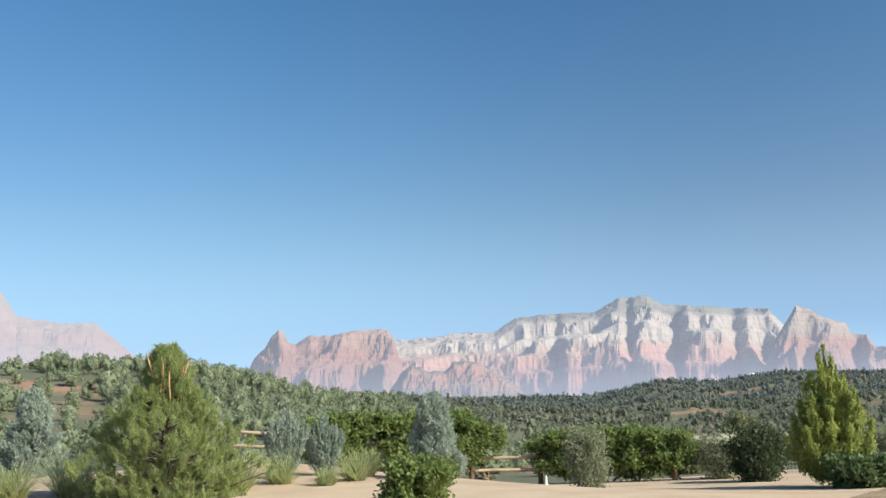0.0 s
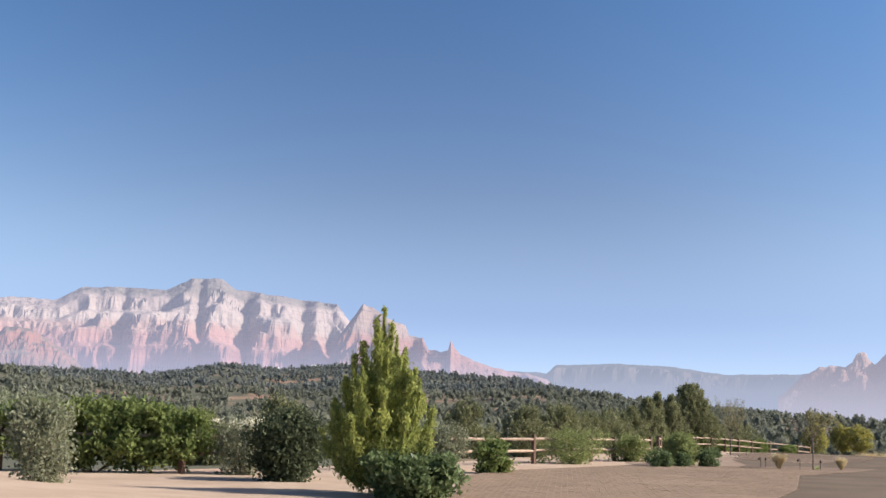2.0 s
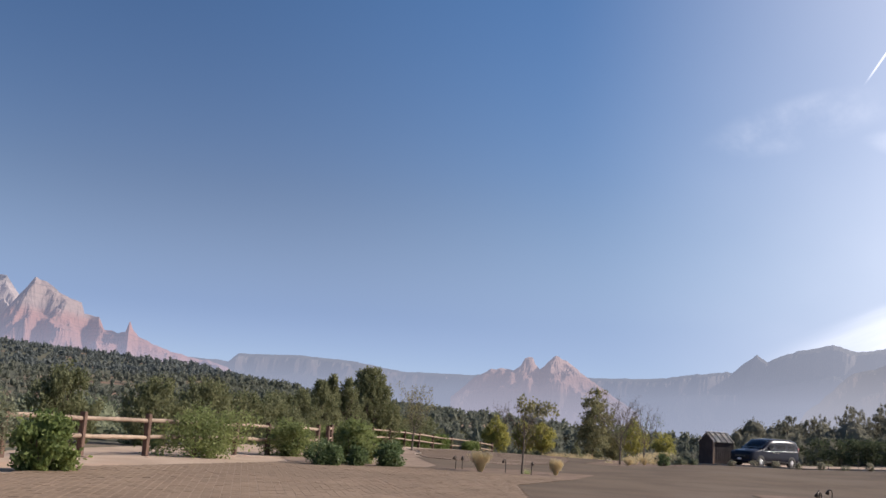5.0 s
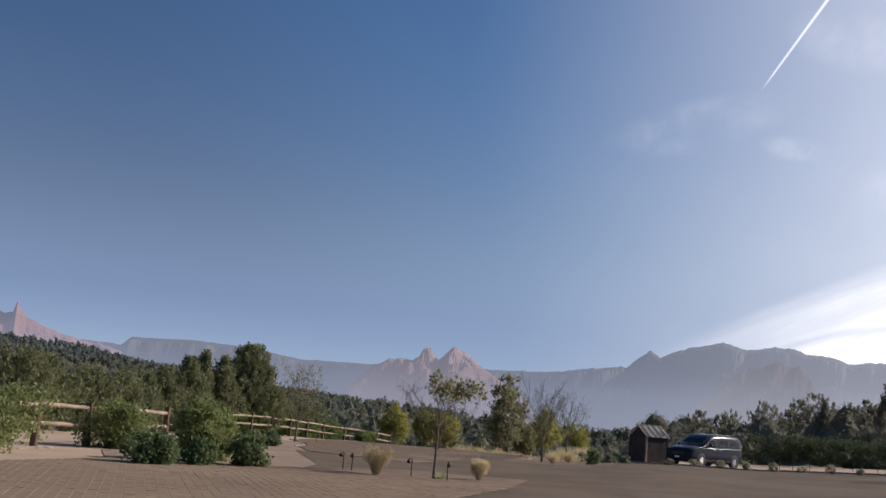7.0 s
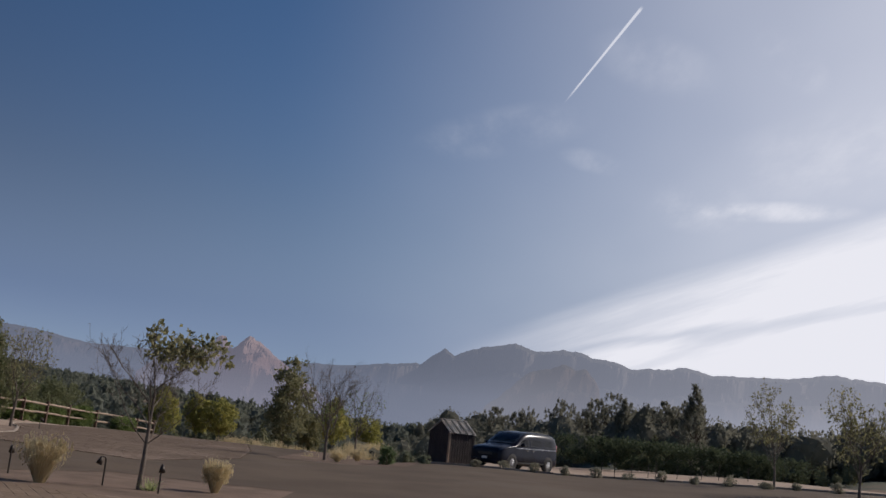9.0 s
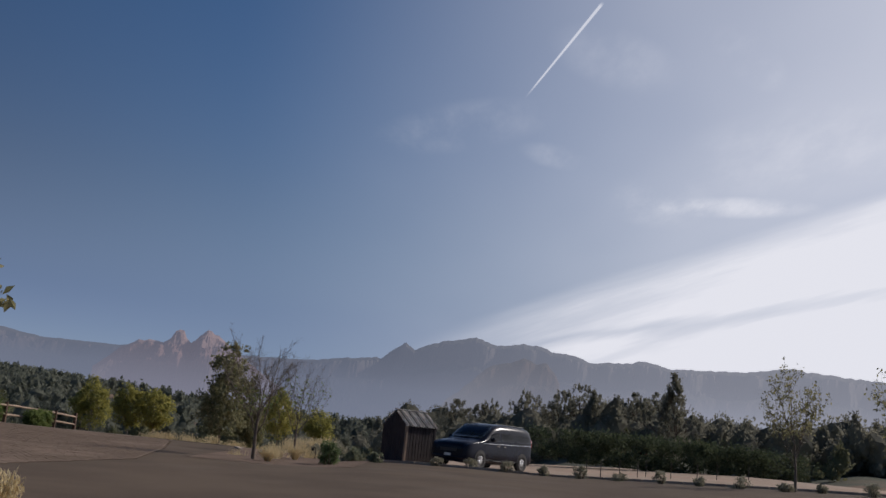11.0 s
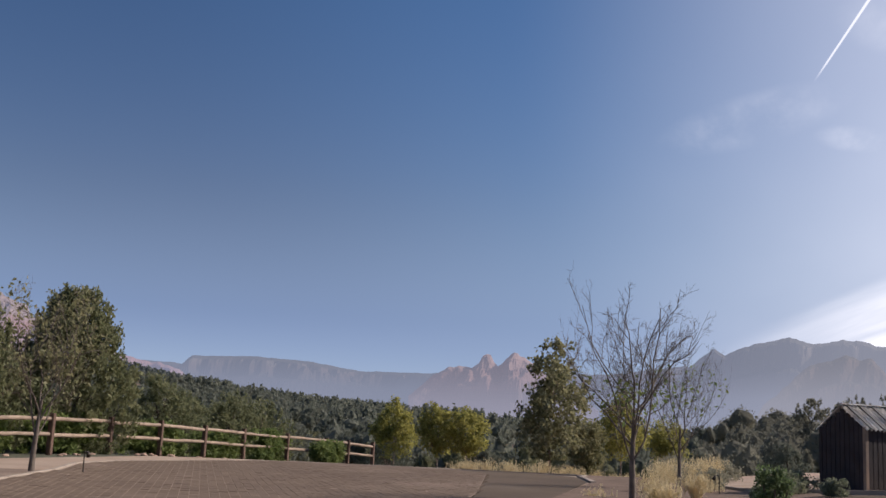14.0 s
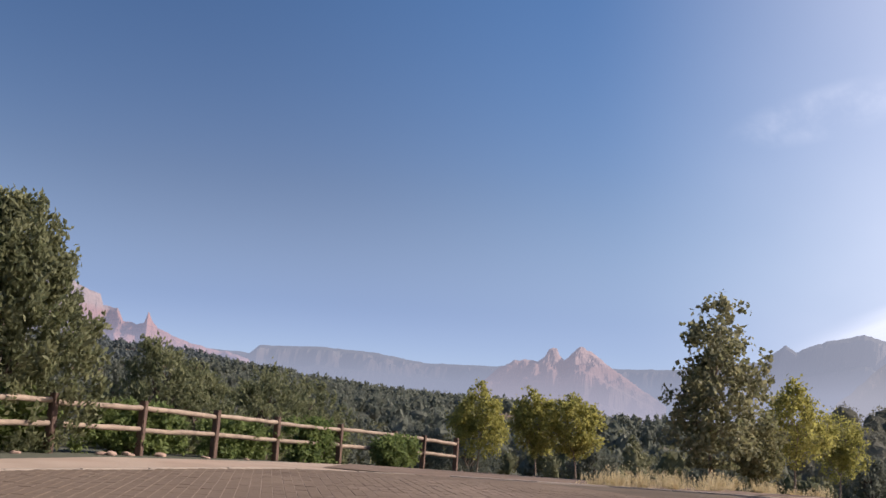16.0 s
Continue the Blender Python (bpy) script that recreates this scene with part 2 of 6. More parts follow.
soil = surface("red_soil", (0.25, 0.145, 0.105), 0.95, second=(0.27, 0.19, 0.13), scale=0.05, fine=2.0, bump=0.4, third=(0.105, 0.105, 0.075), third_scale=0.03, third_from=0.34, ease=0.2, shine=0.12)
sand = surface("pale_gravel", (0.42, 0.318, 0.238), 0.95, second=(0.35, 0.258, 0.19), scale=0.5, fine=30, bump=0.5, ease=0.02, third=(0.42, 0.29, 0.21), third_scale=0.13, shine=0.12)
asphalt = surface("worn_asphalt", (0.152, 0.113, 0.080), 0.9, second=(0.118, 0.087, 0.063), scale=0.35, fine=60, bump=0.4, ease=0.008, third=(0.158, 0.121, 0.09), third_scale=0.2, shine=0.1)
brick = surface("clay_paver", (0.235, 0.168, 0.116), 0.9, second=(0.198, 0.139, 0.096), scale=0.5, fine=40, bump=0.3, island=True, spread=0.3, third=(0.26, 0.188, 0.13), third_scale=0.25, shine=0.1)
# darker copy of the clay paver, for the east paving
brick_dark = surface("dark_paver", (0.192, 0.138, 0.098), 0.9, second=(0.160, 0.114, 0.081), scale=0.5, fine=40, bump=0.3, island=True, spread=0.3, third=(0.24, 0.175, 0.128), third_scale=0.25, shine=0.1)
joint = surface("joint_sand", (0.30, 0.225, 0.165), 0.95, second=(0.25, 0.187, 0.138), scale=0.8, fine=40, bump=0.3, shine=0.12)
concrete = surface("kerb_concrete", (0.38, 0.31, 0.245), 0.9, second=(0.30, 0.24, 0.19), scale=1.5, fine=40, bump=0.3)
rail_wood = surface("weathered_rail", (0.34, 0.25, 0.18), 0.9, second=(0.23, 0.165, 0.12), scale=2.5, fine=40, bump=0.5, spread=0.35)
post_wood = surface("dark_post", (0.13, 0.075, 0.05), 0.85, second=(0.09, 0.05, 0.035), scale=4, fine=40, bump=0.5)
earth = surface("trodden_earth", (0.30, 0.222, 0.165), 0.95, second=(0.24, 0.172, 0.128), scale=0.9, fine=25, bump=0.5, third=(0.34, 0.26, 0.195), third_scale=0.3, shine=0.1)
dirt = surface("planting_dirt", (0.22, 0.155, 0.115), 0.95, second=(0.16, 0.115, 0.085), scale=1.2, fine=25, bump=0.6, shine=0.1)
# hedge green darkened, with the shade put into the leaf colour
shade_leaf = leaf("shade_hedge", (0.050, 0.066, 0.038), (0.115, 0.135, 0.07), 0.35, 0.7)
twig = surface("grey_twig", (0.17, 0.135, 0.105), 0.9, second=(0.12, 0.092, 0.072), scale=6, fine=30, bump=0.5)
bark = surface("pale_bark", (0.30, 0.23, 0.17), 0.9, second=(0.20, 0.15, 0.11), scale=6, fine=30, bump=0.6)
dark_bark = surface("dark_bark", (0.13, 0.095, 0.07), 0.95, second=(0.08, 0.06, 0.045), scale=6, fine=30, bump=0.6)
red_stem = surface("dry_red_twig", (0.52, 0.32, 0.18), 0.9, second=(0.40, 0.20, 0.11), scale=9, fine=50)
pine_leaf = leaf("pine_needles", (0.17, 0.21, 0.08), (0.42, 0.45, 0.19), 0.5)
cypress_leaf = leaf("bright_conifer", (0.19, 0.235, 0.07), (0.55, 0.56, 0.18), 0.55)
hedge_leaf = leaf("hedge_green", (0.105, 0.150, 0.048), (0.27, 0.31, 0.105), 0.5)
glossy_leaf = leaf("dark_glossy", (0.078, 0.118, 0.048), (0.21, 0.26, 0.12), 0.45, 0.4)
vine_leaf = leaf("vine_green", (0.15, 0.185, 0.065), (0.34, 0.37, 0.15), 0.5, 0.6)
# lighter scrub green with sunlight put into the leaf colour
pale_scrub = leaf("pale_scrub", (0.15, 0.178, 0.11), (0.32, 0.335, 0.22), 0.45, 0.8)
gray_leaf = leaf("silver_grey", (0.23, 0.275, 0.235), (0.43, 0.47, 0.40), 0.4, 0.7)
olive_leaf = leaf("olive_grey", (0.165, 0.185, 0.115), (0.33, 0.33, 0.22), 0.4, 0.7)
sage_leaf = leaf("grey_sage", (0.23, 0.225, 0.16), (0.42, 0.39, 0.29), 0.45, 0.8)
grass_blade = leaf("green_blade", (0.25, 0.31, 0.12), (0.62, 0.59, 0.34), 0.55, 0.6)
straw_blade = leaf("straw", (0.52, 0.41, 0.22), (0.78, 0.67, 0.44), 0.5, 0.7)
yellow_leaf = leaf("autumn_yellow", (0.20, 0.20, 0.06), (0.51, 0.46, 0.14), 0.6)
poplar_leaf = leaf("poplar_green", (0.14, 0.15, 0.075), (0.37, 0.33, 0.17), 0.5)
cotton_leaf = leaf("cottonwood", (0.13, 0.14, 0.07), (0.35, 0.32, 0.18), 0.5)
juniper_leaf = leaf("juniper", (0.115, 0.130, 0.062), (0.29, 0.285, 0.15), 0.45)
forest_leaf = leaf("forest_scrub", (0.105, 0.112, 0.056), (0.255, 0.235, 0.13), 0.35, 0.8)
# bright haze toward the sun put into the leaf colour: paler and greyer
hazed_scrub = leaf("hazed_scrub", (0.16, 0.155, 0.115), (0.30, 0.285, 0.22), 0.55, 0.85)
# greyed for distance: haze painted into the leaf colour
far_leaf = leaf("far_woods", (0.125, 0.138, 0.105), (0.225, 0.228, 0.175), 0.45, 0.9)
cream_petal = leaf("cream_flowers", (0.62, 0.58, 0.40), (0.80, 0.77, 0.62), 0.4, 0.7)
# bluer grey for the far ridges, more haze painted into the leaves
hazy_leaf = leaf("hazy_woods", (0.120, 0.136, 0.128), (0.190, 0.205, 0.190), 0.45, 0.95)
# haze colours that the far rocks emit, by bearing
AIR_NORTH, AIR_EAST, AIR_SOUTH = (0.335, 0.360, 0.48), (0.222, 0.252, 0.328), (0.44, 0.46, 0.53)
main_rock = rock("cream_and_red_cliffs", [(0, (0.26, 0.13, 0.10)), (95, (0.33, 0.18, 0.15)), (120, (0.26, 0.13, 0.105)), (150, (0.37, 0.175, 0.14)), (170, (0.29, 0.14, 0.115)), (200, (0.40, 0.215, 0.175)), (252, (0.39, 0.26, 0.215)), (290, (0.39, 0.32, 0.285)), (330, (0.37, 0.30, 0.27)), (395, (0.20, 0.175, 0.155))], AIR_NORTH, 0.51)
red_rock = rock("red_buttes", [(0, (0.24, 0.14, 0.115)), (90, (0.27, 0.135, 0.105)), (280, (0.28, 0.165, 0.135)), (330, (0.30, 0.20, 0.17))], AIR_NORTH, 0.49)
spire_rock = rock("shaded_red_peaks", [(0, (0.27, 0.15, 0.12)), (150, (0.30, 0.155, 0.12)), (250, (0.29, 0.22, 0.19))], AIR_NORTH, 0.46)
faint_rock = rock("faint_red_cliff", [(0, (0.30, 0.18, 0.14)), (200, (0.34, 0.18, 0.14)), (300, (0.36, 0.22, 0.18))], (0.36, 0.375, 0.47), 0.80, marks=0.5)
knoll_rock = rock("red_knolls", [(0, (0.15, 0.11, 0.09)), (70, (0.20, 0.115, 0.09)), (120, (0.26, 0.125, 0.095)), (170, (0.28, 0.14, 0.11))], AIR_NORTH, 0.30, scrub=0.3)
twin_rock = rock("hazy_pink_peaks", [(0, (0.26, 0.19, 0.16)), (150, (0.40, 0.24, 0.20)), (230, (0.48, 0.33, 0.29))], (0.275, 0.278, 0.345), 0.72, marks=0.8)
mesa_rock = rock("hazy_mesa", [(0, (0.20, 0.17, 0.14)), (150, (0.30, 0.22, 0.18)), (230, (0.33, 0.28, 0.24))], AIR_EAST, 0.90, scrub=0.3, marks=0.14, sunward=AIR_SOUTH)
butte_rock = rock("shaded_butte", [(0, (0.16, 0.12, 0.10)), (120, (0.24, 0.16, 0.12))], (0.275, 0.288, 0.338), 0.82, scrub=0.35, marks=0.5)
van_paint = surface("dark_blue_paint", (0.010, 0.012, 0.024), 0.22, 0.0, second=(0.009, 0.010, 0.016), scale=1.0, fine=300, bump=0.0, coat=0.0, shine=0.18)
black_trim = surface("black_plastic", (0.02, 0.02, 0.021), 0.6, second=(0.03, 0.03, 0.03), bump=0.1)
rubber = surface("tyre_rubber", (0.022, 0.021, 0.02), 0.85, second=(0.05, 0.045, 0.04), bump=0.2)
alloy = surface("alloy_rim", (0.55, 0.56, 0.58), 0.35, 0.85, second=(0.45, 0.46, 0.48), bump=0.05)
chrome = surface("chrome", (0.75, 0.75, 0.76), 0.12, 1.0, second=(0.7, 0.7, 0.72), bump=0.0)
glass = surface("tinted_glass", (0.012, 0.014, 0.016), 0.04, 0.0, second=(0.014, 0.016, 0.018), bump=0.0, coat=0.0, shine=0.5)
lamp_glass = surface("headlamp_lens", (0.55, 0.56, 0.58), 0.12, 0.2, second=(0.4, 0.4, 0.42), bump=0.0, coat=1.0)
red_lens = surface("tail_lens", (0.35, 0.02, 0.02), 0.15, 0.0, second=(0.25, 0.01, 0.01), bump=0.0, coat=1.0)
shed_wood = surface("dark_brown_boards", (0.050, 0.037, 0.036), 0.9, second=(0.033, 0.025, 0.025), scale=3, fine=40, bump=0.5)
tin = surface("corrugated_tin", (0.74, 0.71, 0.67), 0.55, 0.0, second=(0.48, 0.42, 0.37), scale=2.5, fine=50, bump=0.2)
white_paint = surface("white_paint", (0.78, 0.77, 0.74), 0.6, second=(0.66, 0.64, 0.60), scale=5, fine=50, bump=0.1)
dark_metal = surface("bronze_metal", (0.045, 0.038, 0.033), 0.5, 0.6, second=(0.06, 0.045, 0.035), bump=0.1)
terracotta = surface("terracotta", (0.32, 0.15, 0.09), 0.8, second=(0.24, 0.11, 0.07), bump=0.2)
stone_mat = surface("field_stone", (0.45, 0.30, 0.22), 0.9, second=(0.34, 0.22, 0.16), scale=3, fine=20, bump=0.5)
plaster = surface("tan_plaster", (0.50, 0.43, 0.36), 0.9, second=(0.44, 0.37, 0.30), scale=0.5, fine=5)

# ---- mesh helpers ----
rng = np.random.default_rng(11)


def mesh_np(name, verts, faces, mat, smooth=False):
    """A mesh from arrays; faces is an (n, 3) or (n, 4) array, or a list of such."""
    me = bpy.data.meshes.new(name)
    lists = faces if isinstance(faces, list) else [faces]
    loops = np.concatenate([f.ravel() for f in lists]).astype(np.int32)
    totals = np.concatenate([np.full(len(f), f.shape[1]) for f in lists]).astype(np.int32)
    starts = np.concatenate([[0], np.cumsum(totals)[:-1]]).astype(np.int32)
    me.vertices.add(len(verts))
    me.vertices.foreach_set("co", np.asarray(verts, np.float32).ravel())
    me.loops.add(len(loops))
    me.loops.foreach_set("vertex_index", loops)
    me.polygons.add(len(totals))
    me.polygons.foreach_set("loop_start", starts)
    me.polygons.foreach_set("loop_total", totals)
    me.polygons.foreach_set("use_smooth", np.full(len(totals), smooth))
    me.materials.append(mat)
    me.update(calc_edges=True)
    me.validate()
    return me


def put(name, me, parent=None, label="", at=None):
    ob = new(name, me)
    if parent is not None:
        ob.parent = parent
    if at is not None:
        ob.matrix_basis = at
    return tagged(ob, label) if label else ob


def part(name, bm, mat, parent, label="", smooth=False, at=None):
    me = bpy.data.meshes.new(name)
    bm.normal_update()
    bm.to_mesh(me)
    bm.free()
    me.materials.append(mat)
    if smooth:
        me.polygons.foreach_set("use_smooth", np.ones(len(me.polygons), bool))
    return put(name, me, parent, label, at)


def thing(name, x, y, z, label, category, group="", turn=0.0, size=1.0):
    ob = new(name)
    ob.matrix_basis = pose(x, y, z, 0, 0, turn) @ Matrix.Diagonal((size, size, size, 1))
    ob.empty_display_size = 0.2
    return tagged(ob, label, category, group)


def box(bm, x0, y0, z0, x1, y1, z1, bevel=0.0):
    m = Matrix.LocRotScale(((x0 + x1) / 2, (y0 + y1) / 2, (z0 + z1) / 2), None, (x1 - x0, y1 - y0, z1 - z0))
    made = bmesh.ops.create_cube(bm, size=1, matrix=m)
    if bevel:
        edges = list({e for v in made["verts"] for e in v.link_edges})
        bmesh.ops.bevel(bm, geom=edges, offset=bevel, segments=2, affect="EDGES")
    return bm


def rod(bm, a, b, r0, r1=None, sides=8):
    a, b = Vector(a), Vector(b)
    d = b - a
    m = Matrix.Translation((a + b) / 2) @ d.to_track_quat("Z", "Y").to_matrix().to_4x4()
    bmesh.ops.create_cone(bm, cap_ends=True, segments=sides, radius1=r0, radius2=r0 if r1 is None else r1, depth=d.length, matrix=m)
    return bm


def smooth01(v):
    v = np.clip(v, 0, 1)
    return v * v * (3 - 2 * v)


# ---- terrain ----
CX, CY = 40.0, 8.0
# skyline of the wooded slopes round the place: bearing, height angle of the tree tops, distance
HILLS = [(-180, 3, 220), (-60, 2.4, 160), (-21, 2.5, 140), (-17, 1.8, 150), (-12, 2.3, 150), (-9, 2.3, 160), (-6, 1.8, 180), (-3, 1.3, 200), (0, 1.25, 220), (2.5, 0.7, 330), (5, 0.6, 380), (9, 0.75, 400),
         (14, 1.3, 420), (17, 1.3, 450), (22, 1.4, 500), (25, 1.75, 600), (28, 2.2, 700), (31, 2.6, 800), (34, 2.7, 900), (40, 3.1, 950), (43, 2.8, 1000), (46, 3.0, 1000), (50, 2.3, 900),
         (54, 2.35, 850), (60, 2.65, 620), (67, 3.4, 430), (72, 4.3, 360), (78, 5.4, 310), (90, 5.5, 280), (140, 4, 260), (180, 3, 220)]
H_AZ, H_EL, H_R = np.array(HILLS, float).T


def lot_height(x, y):
    x, y = np.asarray(x, float), np.asarray(y, float)
    nw = smooth01((21 - x) / 9) * np.clip(y - 9, 0, 30) * 0.058
    south = smooth01((x - 50) / 20) * (0.33 * (1 - np.exp(-np.clip(12.5 - y, 0, 30) / 2.5)) + 0.05 * np.clip(5 - y, 0, 12))
    east = smooth01((y - 9) / 8) * np.clip(x - 87, 0, 60) * -0.026
    return nw + south + east


def terrain(x, y):
    """Height of the ground anywhere: the level lot, the dip behind the fence, the wooded slopes and the far valley."""
    x, y = np.asarray(x, float), np.asarray(y, float)
    dx, dy = x - CX, y - CY
    r = np.hypot(dx, dy)
    az = np.degrees(np.arctan2(dy, dx))
    el, rs = np.interp(az, H_AZ, H_EL), np.interp(az, H_AZ, H_R)
    top = rs * np.tan(np.radians(el)) - 4.0
    out = smooth01((r - 48) / 60)
    s = r / rs
    rise = top * smooth01((s - 0.12) / 0.88)
    fall = np.where(s > 1, -smooth01((s - 1) / 0.8) * (top + 25), 0)
    wave = (np.sin(x * 0.021 + 1.3) * np.cos(y * 0.017) + 0.5 * np.sin(x * 0.053 + y * 0.047)) * 1.6 * smooth01((r - 70) / 120)
    dip = -2.2 * smooth01((r - 50) / 40) * smooth01((2.6 - s * 4) / 1.6 + 0.4)
    return lot_height(x, y) * (1 - 0.6 * out) + (rise + fall + dip + wave) * out


def ground_z(x, y):
    return float(terrain(x, y))


rings = np.concatenate([np.linspace(0, 70, 90), 70 + np.cumsum(np.geomspace(2, 190, 72))])
rings = rings[rings < 4700]
spokes = np.radians(np.concatenate([np.arange(-40, 100, 0.6), np.arange(100, 320, 5)]))
aa, rr = np.meshgrid(spokes, rings)
gx, gy = CX + rr * np.cos(aa), CY + rr * np.sin(aa)
gv = np.stack([gx, gy, terrain(gx, gy)], -1).reshape(-1, 3)
na = len(spokes)
i, j = np.meshgrid(np.arange(len(rings) - 1), np.arange(na), indexing="ij")
a, b = (i * na + j).ravel(), (i * na + (j + 1) % na).ravel()
gf = np.stack([a, a + na, b + na, b], 1)
ground = put("ground", mesh_np("ground", gv, gf, soil, True))
tagged(ground, "red desert soil with dry scrub reaching to the hills", "ground", kind="structure")


def sheet(name, corners, mat, lift, label, category, cell=1.0):
    """A thin sheet over the lot that follows its height, inside a polygon."""
    bm = bmesh.new()
    face = bm.faces.new([bm.verts.new((x, y, 0)) for x, y in corners])
    xs, ys = [c[0] for c in corners], [c[1] for c in corners]
    for axis, lo, hi in ((0, min(xs), max(xs)), (1, min(ys), max(ys))):
        for k in range(1, int((hi - lo) / cell)):
            spot, way = Vector((0, 0, 0)), Vector((0, 0, 0))
            spot[axis], way[axis] = lo + k * cell, 1
            bmesh.ops.bisect_plane(bm, geom=bm.verts[:] + bm.edges[:] + bm.faces[:], plane_co=spot, plane_no=way)
    for v in bm.verts:
        v.co.z = ground_z(v.co.x, v.co.y) + lift
    for f in bm.faces:
        if f.normal.z < 0:
            f.normal_flip()
    ob = part(name, bm, mat, None, smooth=True)
    return tagged(ob, label, category, kind="structure")


sheet("gravel_yard", [(-30, -20), (60, -14), (112, -14), (112, 25), (99, 29.5), (60, 30.6), (40, 25.5), (26, 26), (20, 30.5), (6, 29), (-6, 24), (-30, 20)], sand, 0.03, "pale tan gravel and sand yard inside the rail fence", "gravel", 1.5)
sheet("road", [(40, -6), (62, -8), (73, -9), (76, -3), (77.5, 2), (78.4, 5.5), (79.0, 7.5), (79.6, 9.3), (79.9, 11.0), (73.2, 11.2), (72.2, 15.4), (84, 16), (88, 16.9), (93.4, 18.8), (92.4, 21.3), (91.2, 22.6), (90.4, 24.1), (90.3, 25.3), (89.5, 26.3),
               (90.2, 24.3), (91.2, 22.5), (86, 19), (76, 17), (68, 15.8), (60, 16.5), (63.0, 21.5), (53.2, 17.5), (50.5, 17.0), (54.5, 15.5), (54.5, 12.2), (49.5, 12.0), (43, 12.3), (33, 9.6), (24, 8), (14, 5), (10, -4)], asphalt, 0.055, "worn brown-grey asphalt drive", "road", 1.5)
sheet("planting_bed", [(72.9, 11.0), (80.3, 10.8), (82.5, 12.0), (88, 13.6), (96, 13.2), (95.5, 18.2), (93.3, 17.4), (88, 16.8), (84, 15.9), (72.3, 15.5)], dirt, 0.062, "dark bare dirt of the planting island", "planting bed", 1.5)
sheet("planting_bed", [(92.8, 21.6), (93.8, 18.9), (112, 14.5), (118, 17), (119, 30), (106, 28.5), (99, 29.8), (91, 27.2), (90.8, 24.4)], dirt, 0.05, "dry dirt beside the road under the trees", "planting bed", 1.5)
sheet("planting_bed", [(34, 1.2), (48, 5.4), (47.5, 6.9), (36, 4.6)], dirt, 0.075, "narrow dirt bed beside the drive", "planting bed", 1.5)
sheet("planting_bed", [(50.2, 17.1), (54.7, 15.5), (54.7, 12.0), (49.0, 11.9), (49.1, 14.6)], dirt, 0.05, "trodden brown dirt round the young tree", "planting bed", 1.5)
sheet("planting_bed", [(46.8, 20.0), (50.2, 16.8), (53.2, 17.2), (62.8, 20.8), (66.5, 22.4), (72.9, 24.1), (76, 25.4), (75.5, 27.6), (66, 25.4), (57, 22.6), (51, 22.4)], earth, 0.045, "trodden brown earth between the paving and the rail fence", "planting bed", 1.5)
PAVED = {"west": [(24, 14.3), (31, 18.6), (36, 20.2), (47.2, 20.2), (50.4, 17.0), (49.4, 14.6), (49.2, 12.0), (43, 12.3), (33, 9.6), (24, 8), (14, 5), (12, 8.5)],
         "east": [(60, 16.5), (63, 21.0), (67.5, 22.9), (70.2, 23.4), (72.9, 24.4), (76, 25.6), (79.2, 27.2), (81.6, 27.6), (84.2, 27.0), (87.6, 26.1), (90.1, 24.6), (91.2, 22.5), (86, 19), (76, 17), (68, 15.8)]}
for side in PAVED:
    sheet("paver_bed", PAVED[side], joint, 0.0625, "sandy bed under the brick paving", "paving bed", 1.5)

# ---- mountains ----


def massif(name, crest, radius, foot, mat, label, seed, profile, depth=1300.0, step=0.06, ragged=6.0, wander=0.22, rows=104, grain=1.0, bays=()):
    """A mountain far off, as a field of heights: it climbs from its foot by a profile of talus, cliffs and benches (share of depth, share of height),
    while spurs and bays push the cliff lines forward and back; crest gives its top by bearing."""
    az = np.arange(min(c[0] for c in crest), max(c[0] for c in crest) + step, step)
    cr = sorted(crest)
    top = np.interp(az, [c[0] for c in cr], [c[1] for c in cr])
    d = np.linspace(0, 1.35, rows)
    pu, ph = [a for a, b in profile], [b for a, b in profile]
    wide = radians(1) * radius
    verts = np.zeros((len(az), rows + 1, 3))
    for p, bearing in enumerate(az):
        a, m = radians(bearing), bearing * wide
        crown = top[p] + (noise.noise((m / 45, seed, 0)) * 0.6 + noise.noise((m / 17, seed, 3)) * 0.4) * ragged
        for q in range(rows):
            dd = d[q] * depth
            mm = m + noise.noise((m / 210, dd / 210, seed + 0.5)) * 90 + dd * 0.25
            spur, size, amount = 0.0, 430.0 * grain, 1.0
            for octave in range(6):
                spur += (0.55 - 2 * abs(noise.noise((mm / size, dd / (size * 1.7), seed + octave * 7.1)))) * amount
                size, amount = size * 0.47, amount * 0.53
            for where, wide_bay, cut in bays:
                spur -= cut * math.exp(-(((bearing - where) / wide_bay) ** 2))
            h = float(np.interp(d[q] + wander * spur, pu, ph))
            h += noise.noise((mm / 26, dd / 26, seed + 3)) * 0.012 * min(1, h * 4) * (1 - h)
            rad = radius - depth * 0.5 + dd
            verts[p, q] = (math.cos(a) * rad, math.sin(a) * rad, (foot + (crown - foot) * h) * rad / radius)
        rad = radius + depth * 1.4
        verts[p, rows] = (math.cos(a) * rad, math.sin(a) * rad, foot)
    nl = rows + 1
    i, j = np.meshgrid(np.arange(len(az) - 1), np.arange(nl - 1), indexing="ij")
    base = (i * nl + j).ravel()
    faces = np.stack([base, base + 1, base + nl + 1, base + nl], 1)
    ob = put(name, mesh_np(name, verts.reshape(-1, 3), faces[:, ::-1], mat, False))
    return tagged(ob, label, "mountain", kind="structure")


